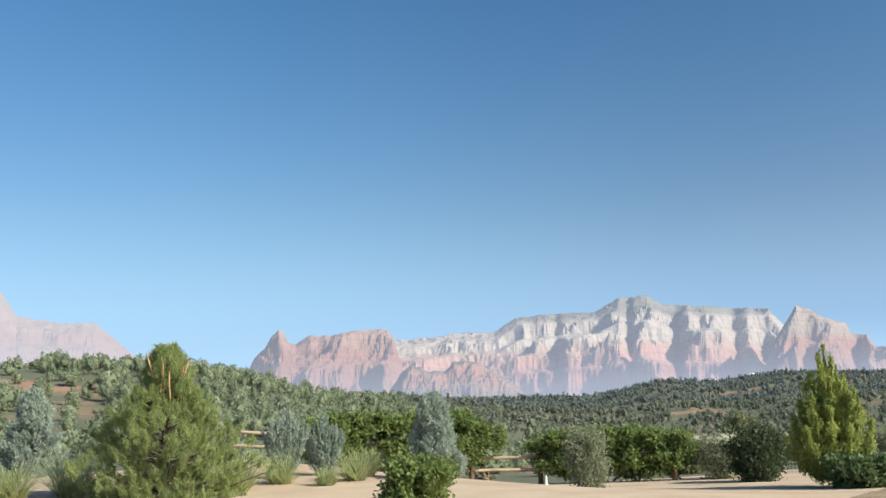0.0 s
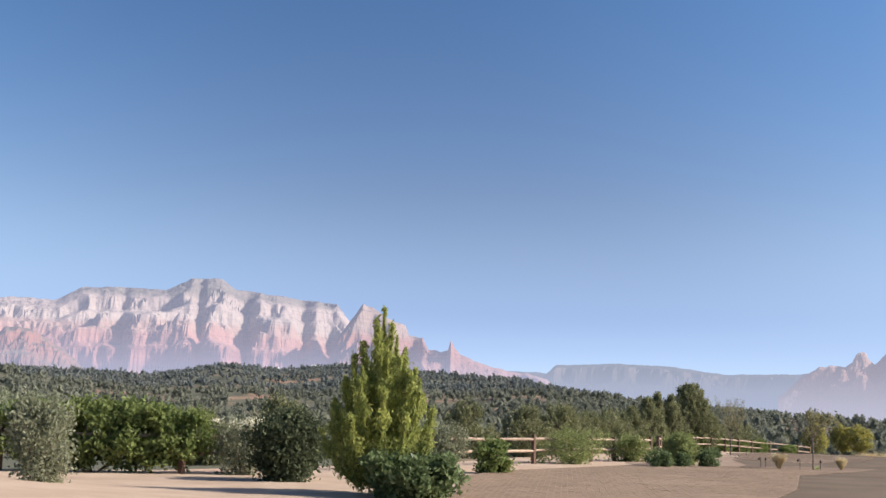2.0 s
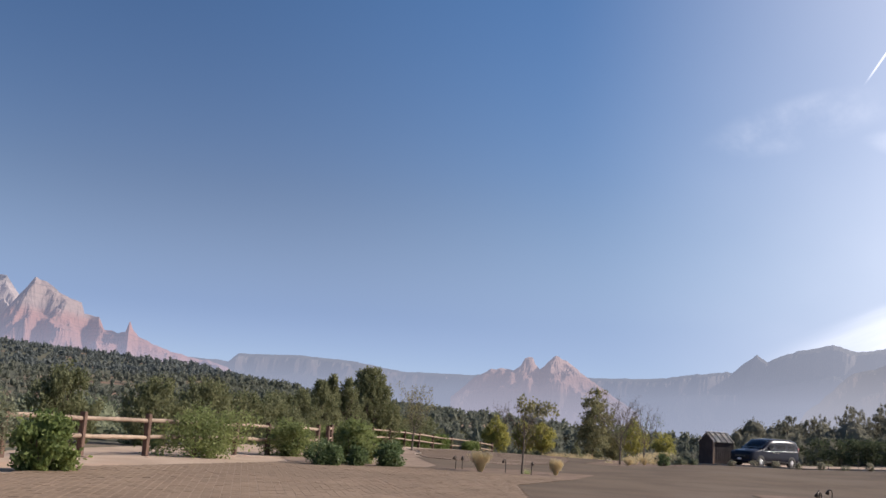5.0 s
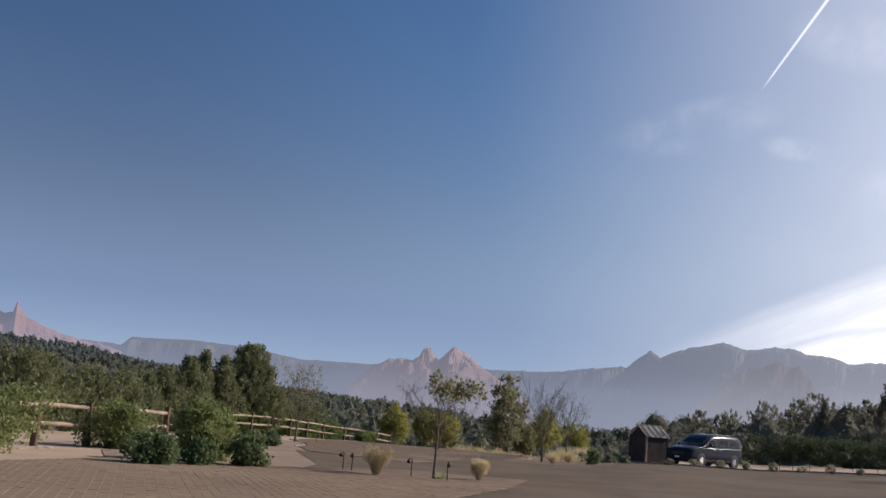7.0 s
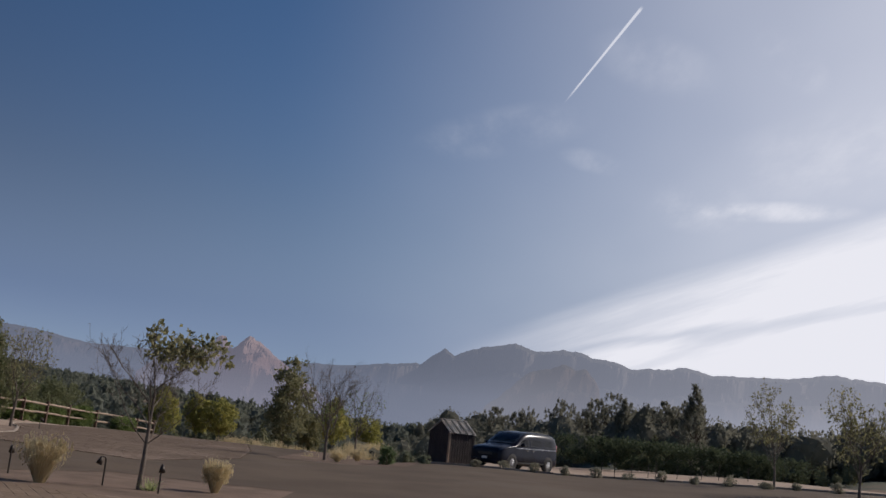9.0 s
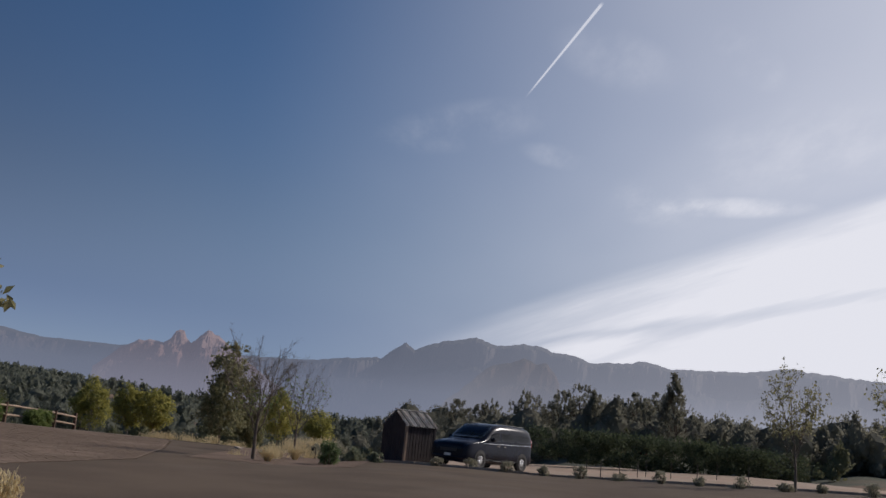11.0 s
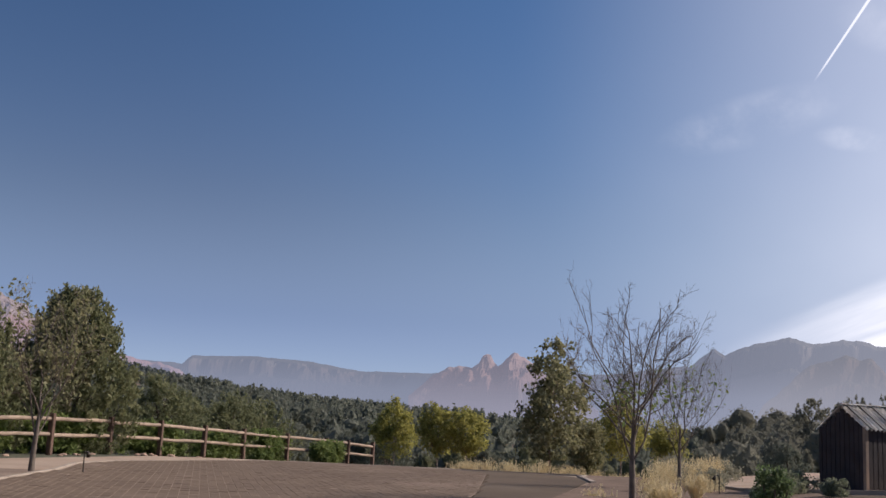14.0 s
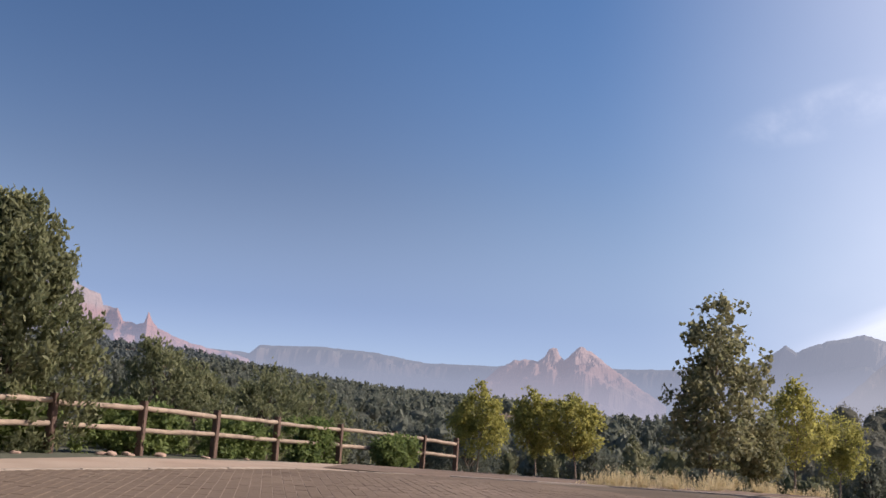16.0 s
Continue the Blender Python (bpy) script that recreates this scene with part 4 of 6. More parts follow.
def bare_tree(name, x, y, width, height, label, seed=0, trunk=0.055, clear=0.3, leafy=None, leaf_count=0, leaf_side=(0, 0), turn=0.0, z=None, limbs=9, leaf_low=0.6, leaf_high=1.0, fine=4):
    """A young vase-shaped tree that has dropped most of its leaves."""
    g = np.random.default_rng(seed + 900)
    ob = thing(name, x, y, ground_z(x, y) if z is None else z, label, "tree", "", turn)
    tp, tr = limb(g, (0, 0, -0.1), (0.02, 0.01, 1), height * clear * 1.25, trunk, 0.05, 6)
    put("trunk", mesh_np("trunk", *tube(tp, tr * np.linspace(1.25, 1.1, len(tr)), 9), twig, True), ob)
    out, tips = [], []

    def grow(start, way, length, radius, level):
        pts, rad = limb(g, start, way, length, radius, 0.20 + 0.08 * level, 6, 0.04)
        out.append(tube(pts, rad, (7, 5, 3, 3)[level - 1]))
        tips.extend(pts[3:] if level > 1 else [])
        if level >= 4:
            return
        kids = (6, 5, fine)[level - 1]
        for k in range(kids):
            f = 0.18 + 0.8 * (k + g.uniform(0.1, 0.9)) / kids
            at = pts[min(int(f * 6), 6)]
            aside = unit(g.normal(size=3) * np.array([1, 1, 0.6]))
            grow(at, unit(way * 0.95 + aside * 0.75 + np.array([0, 0, 0.10])), length * g.uniform(0.30, 0.52), max(radius * 0.45, 0.0032), level + 1)

    for k in range(limbs):
        a = k * 2.4 + g.uniform(-0.3, 0.3)
        at = tp[min(3 + (k * 4) // limbs, 6)]
        open_out = width / height * g.uniform(0.5, 1.0)
        way = unit(np.array([math.cos(a) * open_out, math.sin(a) * open_out, 0.9]))
        grow(at, way, (height - at[2]) * g.uniform(0.62, 0.74), trunk * g.uniform(0.24, 0.36), 1)
    def gather(p):
        """Draws stray twigs back inside the crown's rounded outline."""
        p = np.array(p)
        h = np.clip((p[:, 2] - height * clear) / (height * (1 - clear)), 0, 1.2)
        reach = width * 0.5 * (0.42 + 0.75 * np.sqrt(np.clip(h, 0.02, 1)) - 0.28 * h ** 4)
        r = np.hypot(p[:, 0], p[:, 1])
        p[:, :2] *= (reach * np.tanh(r / reach) / np.maximum(r, 1e-6))[:, None]
        p[:, 2] = np.where(h > 0.8, height * (clear + (1 - clear) * (0.8 + 0.2 * np.tanh((h - 0.8) / 0.2))), p[:, 2])
        return p

    bv, bf = join(out)
    put("branchwork", mesh_np("branchwork", gather(bv), bf, twig, True), ob)
    if leafy and leaf_count:
        t = gather(tips)
        score = t @ np.array([leaf_side[0], leaf_side[1], 0]) + g.uniform(0, 0.7, len(t))
        pick = t[(t[:, 2] > leaf_low * height) & (t[:, 2] < leaf_high * height)] if leaf_side == (0, 0) else t[(score > np.quantile(score, 0.55)) & (t[:, 2] > leaf_low * height) & (t[:, 2] < leaf_high * height)]
        if len(pick):
            c = pick[g.integers(0, len(pick), leaf_count)] + g.normal(size=(leaf_count, 3)) * 0.08
            tagged(put("leafage", mesh_np("leafage", *leaves(c, 0.055, np.array([0, 0, -0.8]), 1.9, seed=seed), leafy), ob), kind="stuff")
    return ob


def juniper(name, x, y, width, height, mat, label, seed=0, count=16000, clear=0.03, leaf_size=0.075, lobes=0.5, z=None, wood=dark_bark, taper=0.55, tall=1.0):
    """A wild juniper or pinyon: several twisted stems and a ragged crown of many sprays."""
    g = np.random.default_rng(seed + 1100)
    ob = thing(name, x, y, ground_z(x, y) if z is None else z, label, "juniper")
    trunk_mesh, limbs_mesh, tips = skeleton_tree(g, height * 0.95, 0.05 + width * 0.028, height * 0.33, 0.12, 9, 2, 0.12)
    put("trunk", mesh_np("trunk", *trunk_mesh, wood, True), ob)
    put("limbwork", mesh_np("limbwork", *limbs_mesh, wood, True), ob)
    sprays = count // 34
    p = unit(g.normal(size=(sprays, 3))) * (g.uniform(0.15, 1, (sprays, 1)) ** 0.45)
    p = lumps(g, p, lobes, 20)
    h = np.clip(p[:, 2] * 0.5 + 0.5, 0, 1)
    w = (1 - taper * h ** 1.6)
    c = np.stack([p[:, 0] * width / 2 * w, p[:, 1] * width / 2 * w, height * clear + height * (1 - clear) * h], 1)
    lift = unit(c - np.array([0, 0, height * 0.25])) * 0.6 + np.array([0, 0, 0.8]) * tall
    s = g.uniform(-1, 1, (sprays, 34, 1)) * 0.20
    cc = (c[:, None] + unit(lift)[:, None] * s + g.normal(size=(sprays, 34, 3)) * 0.075).reshape(-1, 3)
    cc[:, 2] = np.maximum(cc[:, 2], 0.05)
    put("foliage", mesh_np("foliage", *leaves(cc, leaf_size, np.repeat(unit(lift), 34, 0), 1.9, 0.7, seed=seed), mat), ob)
    return ob


def woods(name, mat, label, spots, count, seed, lumpy=2, card=0.80, core_size=0.74):
    """Scattered wild trees and scrub, far too many to count, in one mesh: each a lumpy mass of inner foliage with loose sprays all over it."""
    g = np.random.default_rng(seed)
    bm = bmesh.new()
    bmesh.ops.create_icosphere(bm, subdivisions=lumpy, radius=1)
    ball = np.array([v.co for v in bm.verts])
    tris = np.array([[v.index for v in f.verts] for f in bm.faces])
    bm.free()
    shapes = []
    for k in range(12):
        lobe = unit(g.normal(size=(9, 3)))

        def swell(p):
            near = np.max(unit(p) @ lobe.T, axis=1)
            return p * (0.62 + 0.38 * np.clip((near - 0.55) / 0.4, 0, 1))[:, None]

        def form(p):
            h = np.clip(p[:, 2] * 0.5 + 0.5, 0, 1)
            w = 1 - (0.12 + (0.085 * (k - 4) if k > 4 else 0.0)) * h ** (1.0 if k > 8 else 2.0)
            return np.stack([p[:, 0] * 0.5 * w, p[:, 1] * 0.5 * w, 0.02 + 0.98 * h], 1)

        core = form(swell(ball) * core_size + g.normal(size=ball.shape) * 0.05)
        p = swell(unit(g.normal(size=(count, 3)))) * g.uniform(0.82, 1.08, (count, 1))
        shapes.append((core, form(p), unit(p)))
    verts, quads, cores, k = [], [], [], 0
    for x, y, z, wide, tall in spots:
        core, c, d = shapes[int(g.integers(0, 12))]
        a = g.uniform(0, 6.28)
        rot = np.array([[math.cos(a), -math.sin(a), 0], [math.sin(a), math.cos(a), 0], [0, 0, 1]])
        size = np.array([wide, wide, tall])
        v, _ = leaves((c @ rot.T) * size, (card / math.sqrt(count)) * (wide * 0.6 + tall * 0.4), (d @ rot.T) * 0.6 + np.array([0, 0, 0.6]), 1.9, 0.7, seed=int(g.integers(0, 1 << 30)))
        verts += [v + np.array([x, y, z]), (core @ rot.T) * size + np.array([x, y, z])]
        quads.append(np.arange(len(v)).reshape(-1, 4) + k)
        cores.append(tris + k + len(v))
        k += len(v) + len(core)
    return tagged(put(name, mesh_np(name, np.concatenate(verts), [np.concatenate(quads), np.concatenate(cores)], mat, False)), label, "woods", kind="stuff")


# ---- the wild slopes behind the fence ----
def scatter(g, count, az0, az1, near_r, far_share, density=None):
    spots = []
    while len(spots) < count:
        az = g.uniform(az0, az1)
        rs = np.interp(az, H_AZ, H_R)
        far = rs * far_share
        if far <= near_r:
            continue
        r = math.sqrt(g.uniform(near_r ** 2, far ** 2)) if g.uniform() < 0.75 else g.uniform(near_r, far)
        x, y = CX + r * math.cos(radians(az)), CY + r * math.sin(radians(az))
        clump = noise.noise((x * 0.02, y * 0.02, 0.3)) + 0.5 * noise.noise((x * 0.06, y * 0.06, 1.7))
        if clump < g.uniform(-0.9, 0.25) and not (18 < az < 46 or az < 12 and g.uniform() < 0.9):
            continue
        s = g.uniform(0.6, 1.25)
        tall = (3.9 if g.uniform() < 0.6 else 2.2) * s * (1.35 if az < 1 and g.uniform() < 0.25 else 1.0)
        spots.append((x, y, ground_z(x, y) - 0.15, tall * g.uniform(0.55, 1.05), tall))
    return spots


g = np.random.default_rng(5)
wild = scatter(g, 6300, -24, 86, 110, 1.04) + scatter(g, 7500, 17, 66, 260, 1.03)
for _ in range(260):
    az, r = radians(g.uniform(62, 90)), g.uniform(70, 330)
    x, y = CX + r * math.cos(az), CY + r * math.sin(az)
    s = g.uniform(0.7, 1.25)
    wild.append((x, y, ground_z(x, y) - 0.15, 3.0 * s * g.uniform(0.7, 1.2), (3.6 if g.uniform() < 0.5 else 2.2) * s))
for _ in range(650):
    x, y = g.uniform(-60, 42), g.uniform(66, 330)
    s = g.uniform(0.7, 1.3)
    wild.append((x, y, ground_z(x, y) - 0.15, 3.2 * s * g.uniform(0.7, 1.2), (3.6 if g.uniform() < 0.5 else 2.4) * s))
close = [s for s in wild if math.hypot(s[0] - CX, s[1] - CY) < 240]
middle = [s for s in wild if 240 <= math.hypot(s[0] - CX, s[1] - CY) < 480]
ridge = [s for s in close if s[1] < CY + 10]
# ridge scrub takes the leaf colour with haze painted in
woods("far_woods", hazed_scrub, "haze-paled trees and scrub on the ridge beyond the parking", ridge, 330, 56, card=0.62, core_size=0.82)
# slopes chosen by bearing get the leaf colour painted as sunlit
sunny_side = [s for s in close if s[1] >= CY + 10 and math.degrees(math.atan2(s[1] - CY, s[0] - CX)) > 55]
woods("far_woods", pale_scrub, "scrub oak and juniper on the near slope, sunlight painted into their pale leaves", sunny_side, 150, 57)
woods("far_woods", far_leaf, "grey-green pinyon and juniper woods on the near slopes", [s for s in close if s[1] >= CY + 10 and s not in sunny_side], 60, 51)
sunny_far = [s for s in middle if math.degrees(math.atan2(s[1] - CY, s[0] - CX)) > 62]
woods("far_woods", pale_scrub, "scrub oak and juniper on the upper slope, sunlight painted into their pale leaves", sunny_far, 60, 58, 1)
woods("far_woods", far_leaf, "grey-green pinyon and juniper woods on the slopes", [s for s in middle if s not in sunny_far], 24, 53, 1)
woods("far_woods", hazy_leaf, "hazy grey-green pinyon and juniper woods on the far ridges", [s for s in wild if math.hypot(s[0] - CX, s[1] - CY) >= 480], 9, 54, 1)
near_spots = []
while len(near_spots) < 620:
    az, r = g.uniform(-36, 88), g.uniform(52, 190)
    x, y = CX + r * math.cos(radians(az)), CY + r * math.sin(radians(az))
    inside = (x < 112 and -14 < y < 32) or (y < 33 and x < 66 and y > -20)
    if inside:
        continue
    if x < 132 and -14 < y < 34 or x > 72 and x < 132 and y < 46:
        continue
    s = g.uniform(0.55, 1.2)
    low = 0.75 if r < 90 else 1.0
    if 36 < az < 64 and g.uniform() < 0.6:
        continue
    near_spots.append((x, y, ground_z(x, y) - 0.1, 2.6 * s * low * g.uniform(0.8, 1.3), (3.1 if g.uniform() < 0.5 else 1.7) * s * low))
while len(near_spots) < 1150:
    x, y = g.uniform(-22, 135), g.uniform(31.5, 72)
    if y < 33.5 + max(0, 4 - abs(x - 15) * 0.4) - (4 if 30 < x < 58 else 0) or (x > 104 and y < 34):
        continue
    if y > 40 and noise.noise((x * 0.06, y * 0.06, 4.0)) > -0.05 and 22 < x < 95:
        continue
    if x > 72 and y < 46:
        continue
    s = g.uniform(0.5, 1.15)
    near_spots.append((x, y, ground_z(x, y) - 0.1, 2.0 * s * g.uniform(0.8, 1.4), (2.0 if g.uniform() < 0.35 else 1.25) * s))
for _ in range(170):
    x, y = g.uniform(-45, 8), g.uniform(34, 120)
    s = g.uniform(0.6, 1.2)
    near_spots.append((x, y, ground_z(x, y) - 0.1, 2.4 * s * g.uniform(0.8, 1.3), (2.6 if g.uniform() < 0.5 else 1.5) * s))
# western scrub is painted sunlit, the rest keeps the darker green
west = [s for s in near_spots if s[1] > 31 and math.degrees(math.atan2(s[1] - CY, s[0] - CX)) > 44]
woods("scrub_woods", pale_scrub, "sage, scrub oak and juniper behind the fence, sunlight painted into their pale leaves", west, 150, 52)
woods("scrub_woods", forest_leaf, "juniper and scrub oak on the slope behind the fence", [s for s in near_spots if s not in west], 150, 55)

# ---- rail fence ----
def fence(spots, label, seed, skip=()):
    """Dark square posts with two round rails between each pair; every run is one fence."""
    g = np.random.default_rng(seed)
    x0, y0 = spots[0]
    ob = thing("rail_fence", x0, y0, ground_z(x0, y0), label, "fence", "rail fences round the yard")
    base = np.array([x0, y0, ground_z(x0, y0)])
    tops = []
    for k, (x, y) in enumerate(spots):
        z = ground_z(x, y)
        bm = box(bmesh.new(), -0.075, -0.075, -0.25, 0.075, 0.075, 1.18 + g.uniform(-0.03, 0.04), 0.015)
        part("post", bm, post_wood, ob, at=pose(x - base[0], y - base[1], z - base[2], g.uniform(-1.2, 1.2), g.uniform(-1.2, 1.2), g.uniform(-8, 8)))
        tops.append((x - base[0], y - base[1], z - base[2]))
    for k in range(len(spots) - 1):
        if k in skip:
            continue
        a, b = np.array(tops[k]), np.array(tops[k + 1])
        for h in (0.58, 1.02):
            d = unit(b - a)
            ends = np.array([a - d * 0.04 + [0, 0, h + g.uniform(-0.03, 0.03)], b + d * 0.04 + [0, 0, h + g.uniform(-0.03, 0.03)]])
            line = np.linspace(0, 1, 7)[:, None] * (ends[1] - ends[0]) + ends[0]
            line[:, 2] += g.normal(size=7) * 0.007
            v, f = tube(line, 0.058 + g.normal(size=7) * 0.004, 8)
            put("rail", mesh_np("rail", v, f, rail_wood, True), ob)
    return ob


fence([(11.5, 31.0), (14.3, 30.2), (17.1, 29.4), (19.8, 28.65), (22.3, 27.8), (25.3, 24.0), (28.2, 23.4)], "two-rail wooden fence half hidden by vines", 1)
fence([(31.2, 23.2), (34.4, 23.2), (37.8, 23.3), (41.0, 23.4), (44.1, 23.4), (47.1, 23.5), (49.9, 23.6), (52.0, 23.4), (55.0, 23.7), (58.0, 24.1)], "two-rail wooden fence with dark posts beside the paving", 2)
fence([(61, 24.9), (64, 26.0), (67, 27.2), (70, 28.4), (73, 29.6), (75.6, 30.9), (78.4, 31.6), (81.3, 31.6), (84.3, 31.5), (87.27, 31.4), (90.25, 31.3), (93.4, 31.25), (96.7, 31.2), (99.7, 30.6), (102.5, 29.9), (103.9, 29.4), (106.0, 28.9)], "two-rail wooden fence of weathered rails on dark posts", 3, (16,))

# ---- planting at the west end ----
pine = conifer("pine_tree", 5.1, 19.6, 4.3, 3.45, pine_leaf, "bushy young pine with a dry red top", 1, 0.014, 70000, 1.22, 0.0, tufts=760, belly=1.0, fluff=0.04, slim=11, outline=((0, 0.12, 0.35, 0.55, 0.68, 0.85, 1), (0.92, 1.0, 0.95, 0.66, 0.36, 0.24, 0.10)))
pg = np.random.default_rng(8)
dry = [tube(*limb(pg, (0.32 * math.cos(a), 0.32 * math.sin(a), 2.0 + 0.1 * k), (0.25 * math.cos(a), 0.25 * math.sin(a), 1), 0.85, 0.030, 0.15, 5), 5) for k, a in enumerate((-1.7, -1.2, -2.3, -0.7, -2.8))]
put("dry_branch", mesh_np("dry_branch", *join(dry), red_stem, True), pine, "dry reddish branches near the top")
conifer("blue_shrub", 4.4, 28.4, 2.1, 2.5, gray_leaf, "silver-grey evergreen shrub at the path", 11, 0.024, 22000, 0.6, 0.0, tufts=420, category="shrub", belly=1.3, fluff=0.07)
plume_conifer("blue_shrub", 9.8, 23.2, 1.5, 2.15, gray_leaf, "silver-grey shrub of upright sprays on bare grey stems", 12, 26, 420, 0.026, "shrub", 0.15, 0.35)
plume_conifer("blue_shrub", 11.1, 23.6, 1.45, 1.9, gray_leaf, "silver-grey shrub of upright sprays on bare grey stems", 13, 24, 420, 0.026, "shrub", 0.15, 0.35)
conifer("blue_shrub", 13.0, 20.8, 1.85, 2.35, gray_leaf, "upright silver-blue shrub in front of the hedge", 14, 0.024, 20000, 0.62, 0.0, tufts=380, category="shrub", belly=1.3, fluff=0.07)
shrub("garden_shrub", 8.8, 15.1, 1.55, 0.95, hedge_leaf, "yellow-green broadleaf shrub at the drive", leaf_size=0.075, count=5200, seed=5)
shrub("hedge", 17.0, 29.3, 8.6, 2.35, hedge_leaf, "dense green hedge grown over the fence", "hedge", 0.085, 30000, seed=6, depth=1.5, turn=-16, flat=0.5, lobes=0.10, square=0.8, foot=0.35)
shrub("hedge", 23.9, 25.9, 6.4, 2.0, hedge_leaf, "dense green hedge grown over the fence", "hedge", 0.085, 26000, seed=7, depth=1.5, turn=-50, flat=0.5, lobes=0.10, square=0.8, foot=0.15)
shrub("grey_shrub", 18.0, 20.4, 1.35, 1.7, olive_leaf, "grey-green upright shrub on the gravel", leaf_size=0.045, count=7500, seed=8, up_ward=0.8)
flowering = shrub("dry_shrub", 26.6, 23.0, 1.9, 1.45, olive_leaf, "grey-green shrub with cream flower heads at the fence", leaf_size=0.05, count=5200, seed=9, up_ward=0.5)
fg = np.random.default_rng(19)
heads = np.stack([fg.normal(size=16) * 0.42, fg.normal(size=16) * 0.42, 1.42 + fg.uniform(-0.12, 0.1, 16)], 1)
put("flower_heads", mesh_np("flower_heads", *leaves((heads[:, None] + fg.normal(size=(16, 60, 3)) * np.array([0.11, 0.11, 0.05])).reshape(-1, 3), 0.045, np.array([0, 0, 0.8]), 1.4, seed=9), cream_petal), flowering, "cream flower heads on top")
shrub("dark_shrub", 25.1, 20.1, 1.75, 1.75, shade_leaf, "round dark evergreen shrub with shade painted into its leaves", leaf_size=0.065, count=13000, seed=10)
plume_conifer("conifer_tree", 22.6, 15.3, 2.75, 4.05, cypress_leaf, "bright green upright conifer with lit tips", 4, 52, 1650, 0.03, "conifer", 0.15, 0.66)
shrub("glossy_hedge", 22.3, 14.3, 2.0, 0.88, glossy_leaf, "low glossy dark green hedge below the conifer", "hedge", 0.075, 8500, seed=11, depth=1.5, turn=-35, flat=0.6)
shrub("grey_shrub", 35.1, 21.8, 1.4, 1.65, olive_leaf, "upright grey-green shrub before the rail fence", leaf_size=0.05, count=6000, seed=15, up_ward=0.6)
shrub("garden_shrub", 34.2, 19.5, 1.25, 1.1, hedge_leaf, "small green shrub at the paving edge", leaf_size=0.07, count=3600, seed=13)
for k, (x, y, w, h) in enumerate([(3.6, 21.6, 1.9, 1.35), (7.2, 20.6, 1.7, 1.25), (8.9, 21.8, 1.6, 1.05), (10.9, 21.4, 1.4, 1.0), (7.6, 24.0, 1.6, 1.3), (6.6, 22.6, 1.5, 1.2), (12.2, 23.0, 1.2, 0.9), (2.2, 21.0, 1.2, 1.0), (9.6, 20.6, 0.9, 0.6)]):
    spiky("grass_clump", x, y, w, h, grass_blade, "long green and straw grass clump", group="green grass clumps", seed=k, count=380, blade=0.026)

# ---- planting along the paving ----
for k, (x, y, w, h, m, s) in enumerate([(46.1, 22.85, 3.1, 1.5, vine_leaf, 0.06), (52.3, 22.7, 2.0, 1.25, vine_leaf, 0.06), (69.5, 27.7, 2.2, 1.2, vine_leaf, 0.07)]):
    shrub("garden_shrub", x, y, w, h, m, "light green shrub grown against the rail fence", leaf_size=s, count=4500, seed=30 + k, group="shrubs at the fence")
shrub("dark_shrub", 46.6, 18.9, 1.1, 0.72, glossy_leaf, "low dark shrub at the paving edge", leaf_size=0.05, count=3500, seed=41)
shrub("garden_shrub", 48.7, 18.9, 1.15, 1.4, vine_leaf, "tall light green shrub at the paving edge", leaf_size=0.06, count=5500, seed=42, flat=0.6)
shrub("garden_shrub", 50.7, 19.4, 1.2, 1.2, vine_leaf, "light green shrub behind the paving edge", leaf_size=0.06, count=4500, seed=43, flat=0.6)
shrub("dark_shrub", 49.0, 17.75, 1.0, 0.7, glossy_leaf, "low dark shrub at the paving corner", leaf_size=0.05, count=3800, seed=45)
shrub("dark_shrub", 47.7, 18.4, 0.7, 0.6, glossy_leaf, "low dark shrub at the paving edge", leaf_size=0.05, count=2400, seed=46)
shrub("dark_shrub", 65.3, 23.2, 0.7, 0.62, glossy_leaf, "small round clipped dark shrub", leaf_size=0.045, count=1800, seed=44)
for k, (x, y, w, h) in enumerate([(69.8, 31.8, 3.2, 2.3), (67.0, 32.0, 3.2, 2.4), (72.5, 32.6, 3.0, 2.5), (62.0, 31.0, 3.4, 2.6), (58.0, 29.5, 3.2, 2.6), (53.5, 29.0, 3.0, 2.4), (48.5, 29.5, 2.6, 2.6), (42, 30, 3.2, 3.0), (36, 30, 2.4, 2.3), (31, 29, 2.6, 1.7)]):
    juniper("juniper_tree", x, y, w, h, juniper_leaf, "wild green juniper behind the rail fence", 20 + k, 6500)
for k, (x, y, w, h) in enumerate([(92.5, 38.5, 3.2, 2.7), (97.0, 39.5, 3.4, 3.0), (101.5, 40.0, 3.2, 2.8), (106.0, 41.0, 3.6, 3.2), (111.0, 40.0, 3.4, 2.9), (116.0, 38.5, 3.4, 2.8), (121.0, 39.5, 3.6, 3.0), (126.0, 37.5, 3.4, 2.9), (117.5, 34.0, 2.8, 2.2), (123.0, 33.5, 3.0, 2.4),
                               (84.5, 40.5, 3.2, 2.8), (79.0, 39.0, 3.2, 2.8), (121.5, 27.0, 2.8, 2.0), (124.5, 21.5, 3.0, 2.2), (122.0, 14.5, 2.8, 2.1), (126.5, 9.5, 3.2, 2.4)]):
    # same haze-greyed leaf colour as the far woods
    juniper("juniper_tree", x, y, w, h, far_leaf, "haze-greyed wild juniper on the slope behind the fence", 80 + k, 4800, lobes=0.6)
juniper("juniper_tree", 87.5, 33.2, 4.0, 5.0, juniper_leaf, "tall dark grey-green juniper behind the fence", 3, 30000, 0.02, 0.08, lobes=0.75, taper=0.62)
